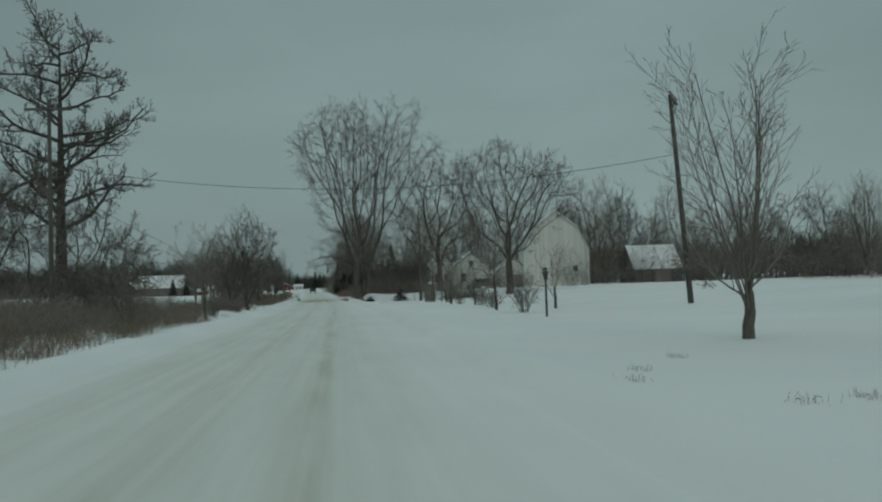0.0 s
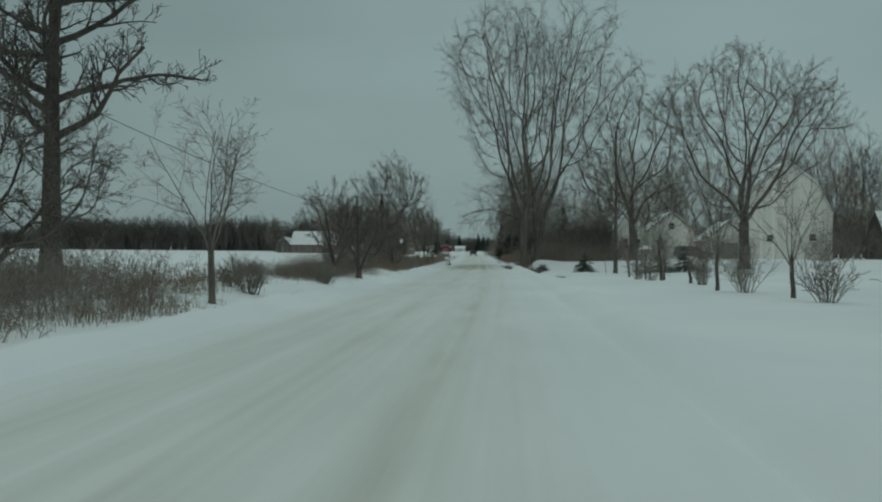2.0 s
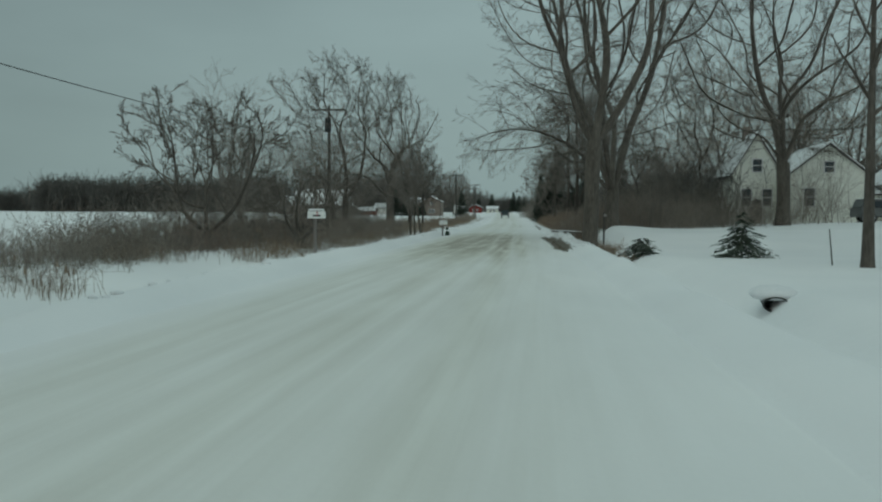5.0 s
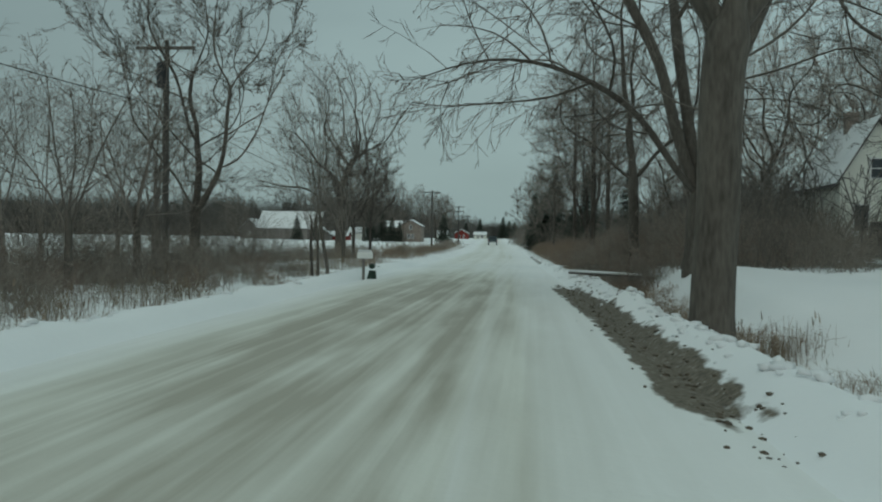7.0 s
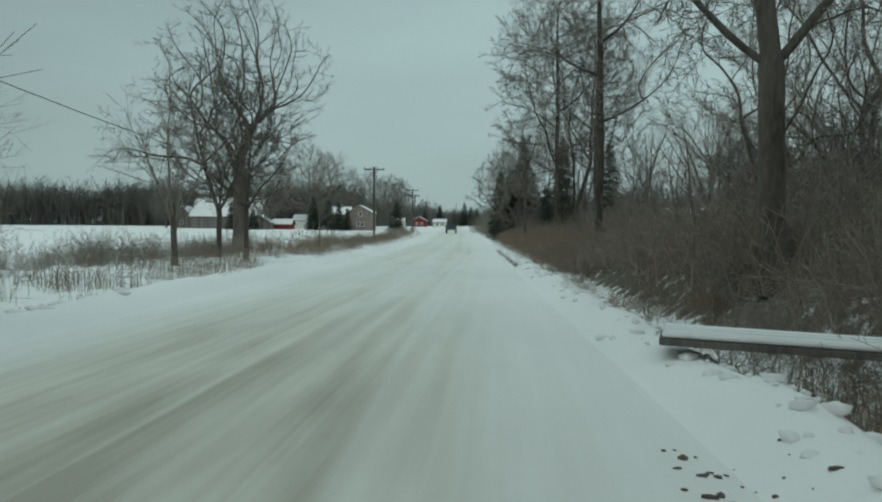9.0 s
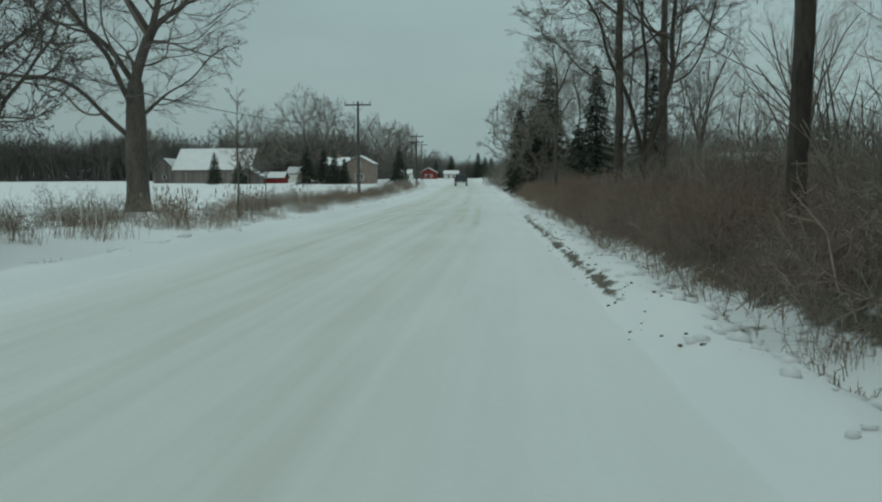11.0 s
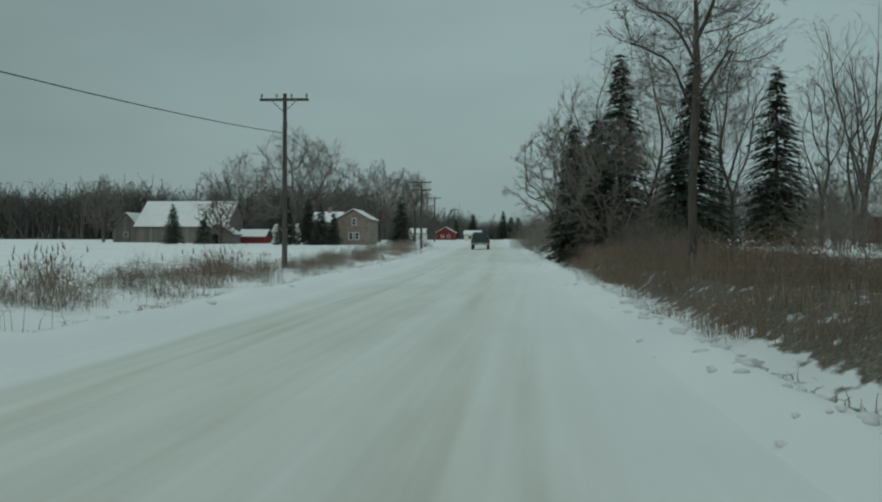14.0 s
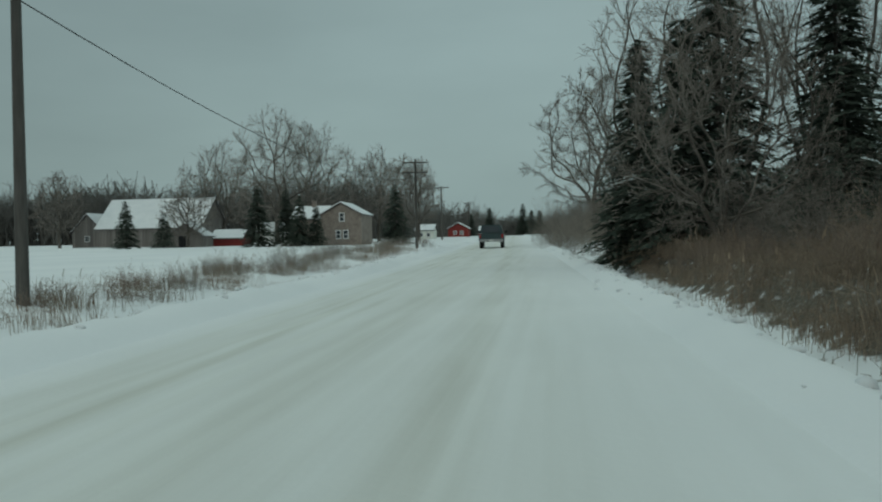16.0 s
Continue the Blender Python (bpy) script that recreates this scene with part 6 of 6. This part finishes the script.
for k in range(4):
    a = radians(45 + 90 * k)
    part("rib", rod(bmesh.new(), (0.075 * math.cos(a), 0.075 * math.sin(a), 1.5), (0.12 * math.cos(a), 0.12 * math.sin(a), 1.75), 0.012, None, 6), METAL, lantern)

# footbridge plank over the ditch
e = root("footbridge", pose(2.6, 145.0, land_z(0.8, 145.0) + 0.10, 0, 2, -12), "snow-covered plank footbridge laid over the ditch", "footbridge")
for k in range(3):
    part("plank", boxed(0, -0.3 + 0.3 * k, 0, 3.9, 0.28, 0.07, 0.01), POLEWOOD, e)
for k in range(3):
    part("plank_snow", boxed(0, -0.3 + 0.3 * k, 0.075, 3.85, 0.25, 0.06, 0.02), CAPSNOW, e)


# culvert mouth opening black in the snow
def culvert(x, y, r, label):
    e = root("culvert", pose(x, y, land_z(x, y) + 0.06, 6, 0, -8), label, "culvert pipe", "culverts")
    n = 24

    def ring(bm, ra, yy):
        return [bm.verts.new((ra * math.cos(6.2832 * k / n), yy, ra * 0.62 * math.sin(6.2832 * k / n))) for k in range(n)]

    bm = bmesh.new()
    rings = [ring(bm, ra, yy) for ra, yy in ((r, -0.12), (r, 0.8), (r * 0.88, 0.8), (r * 0.88, -0.12))]
    for q in range(4):
        a, b = rings[q], rings[(q + 1) % 4]
        for k in range(n):
            bm.faces.new((a[k], a[(k + 1) % n], b[(k + 1) % n], b[k]))
    part("pipe", bm, PLASTICBLACK, e)
    # near-black disc across the bore: the pipe's inner shade put into colour
    bm = bmesh.new()
    bm.faces.new(ring(bm, r * 0.9, 0.5))
    part("silt", bm, DARK, e)
    bm = bmesh.new()
    bmesh.ops.create_icosphere(bm, subdivisions=3, radius=1.0)
    for v in bm.verts:
        v.co = Vector((v.co.x * r * 1.9, 0.42 + v.co.y * 0.5, r * 0.62 + v.co.z * 0.16 - 0.35 * (v.co.x * r) ** 2)) + Vector((0, 0, 0.03)) * noise.noise(v.co * 3)
    for f in bm.faces:
        f.smooth = True
    part("snow_cap", bm, CAPSNOW, e, "rounded snow lying over the pipe")
    return e


culvert(4.9, 102.6, 0.27, "black plastic culvert mouth half buried in snow")
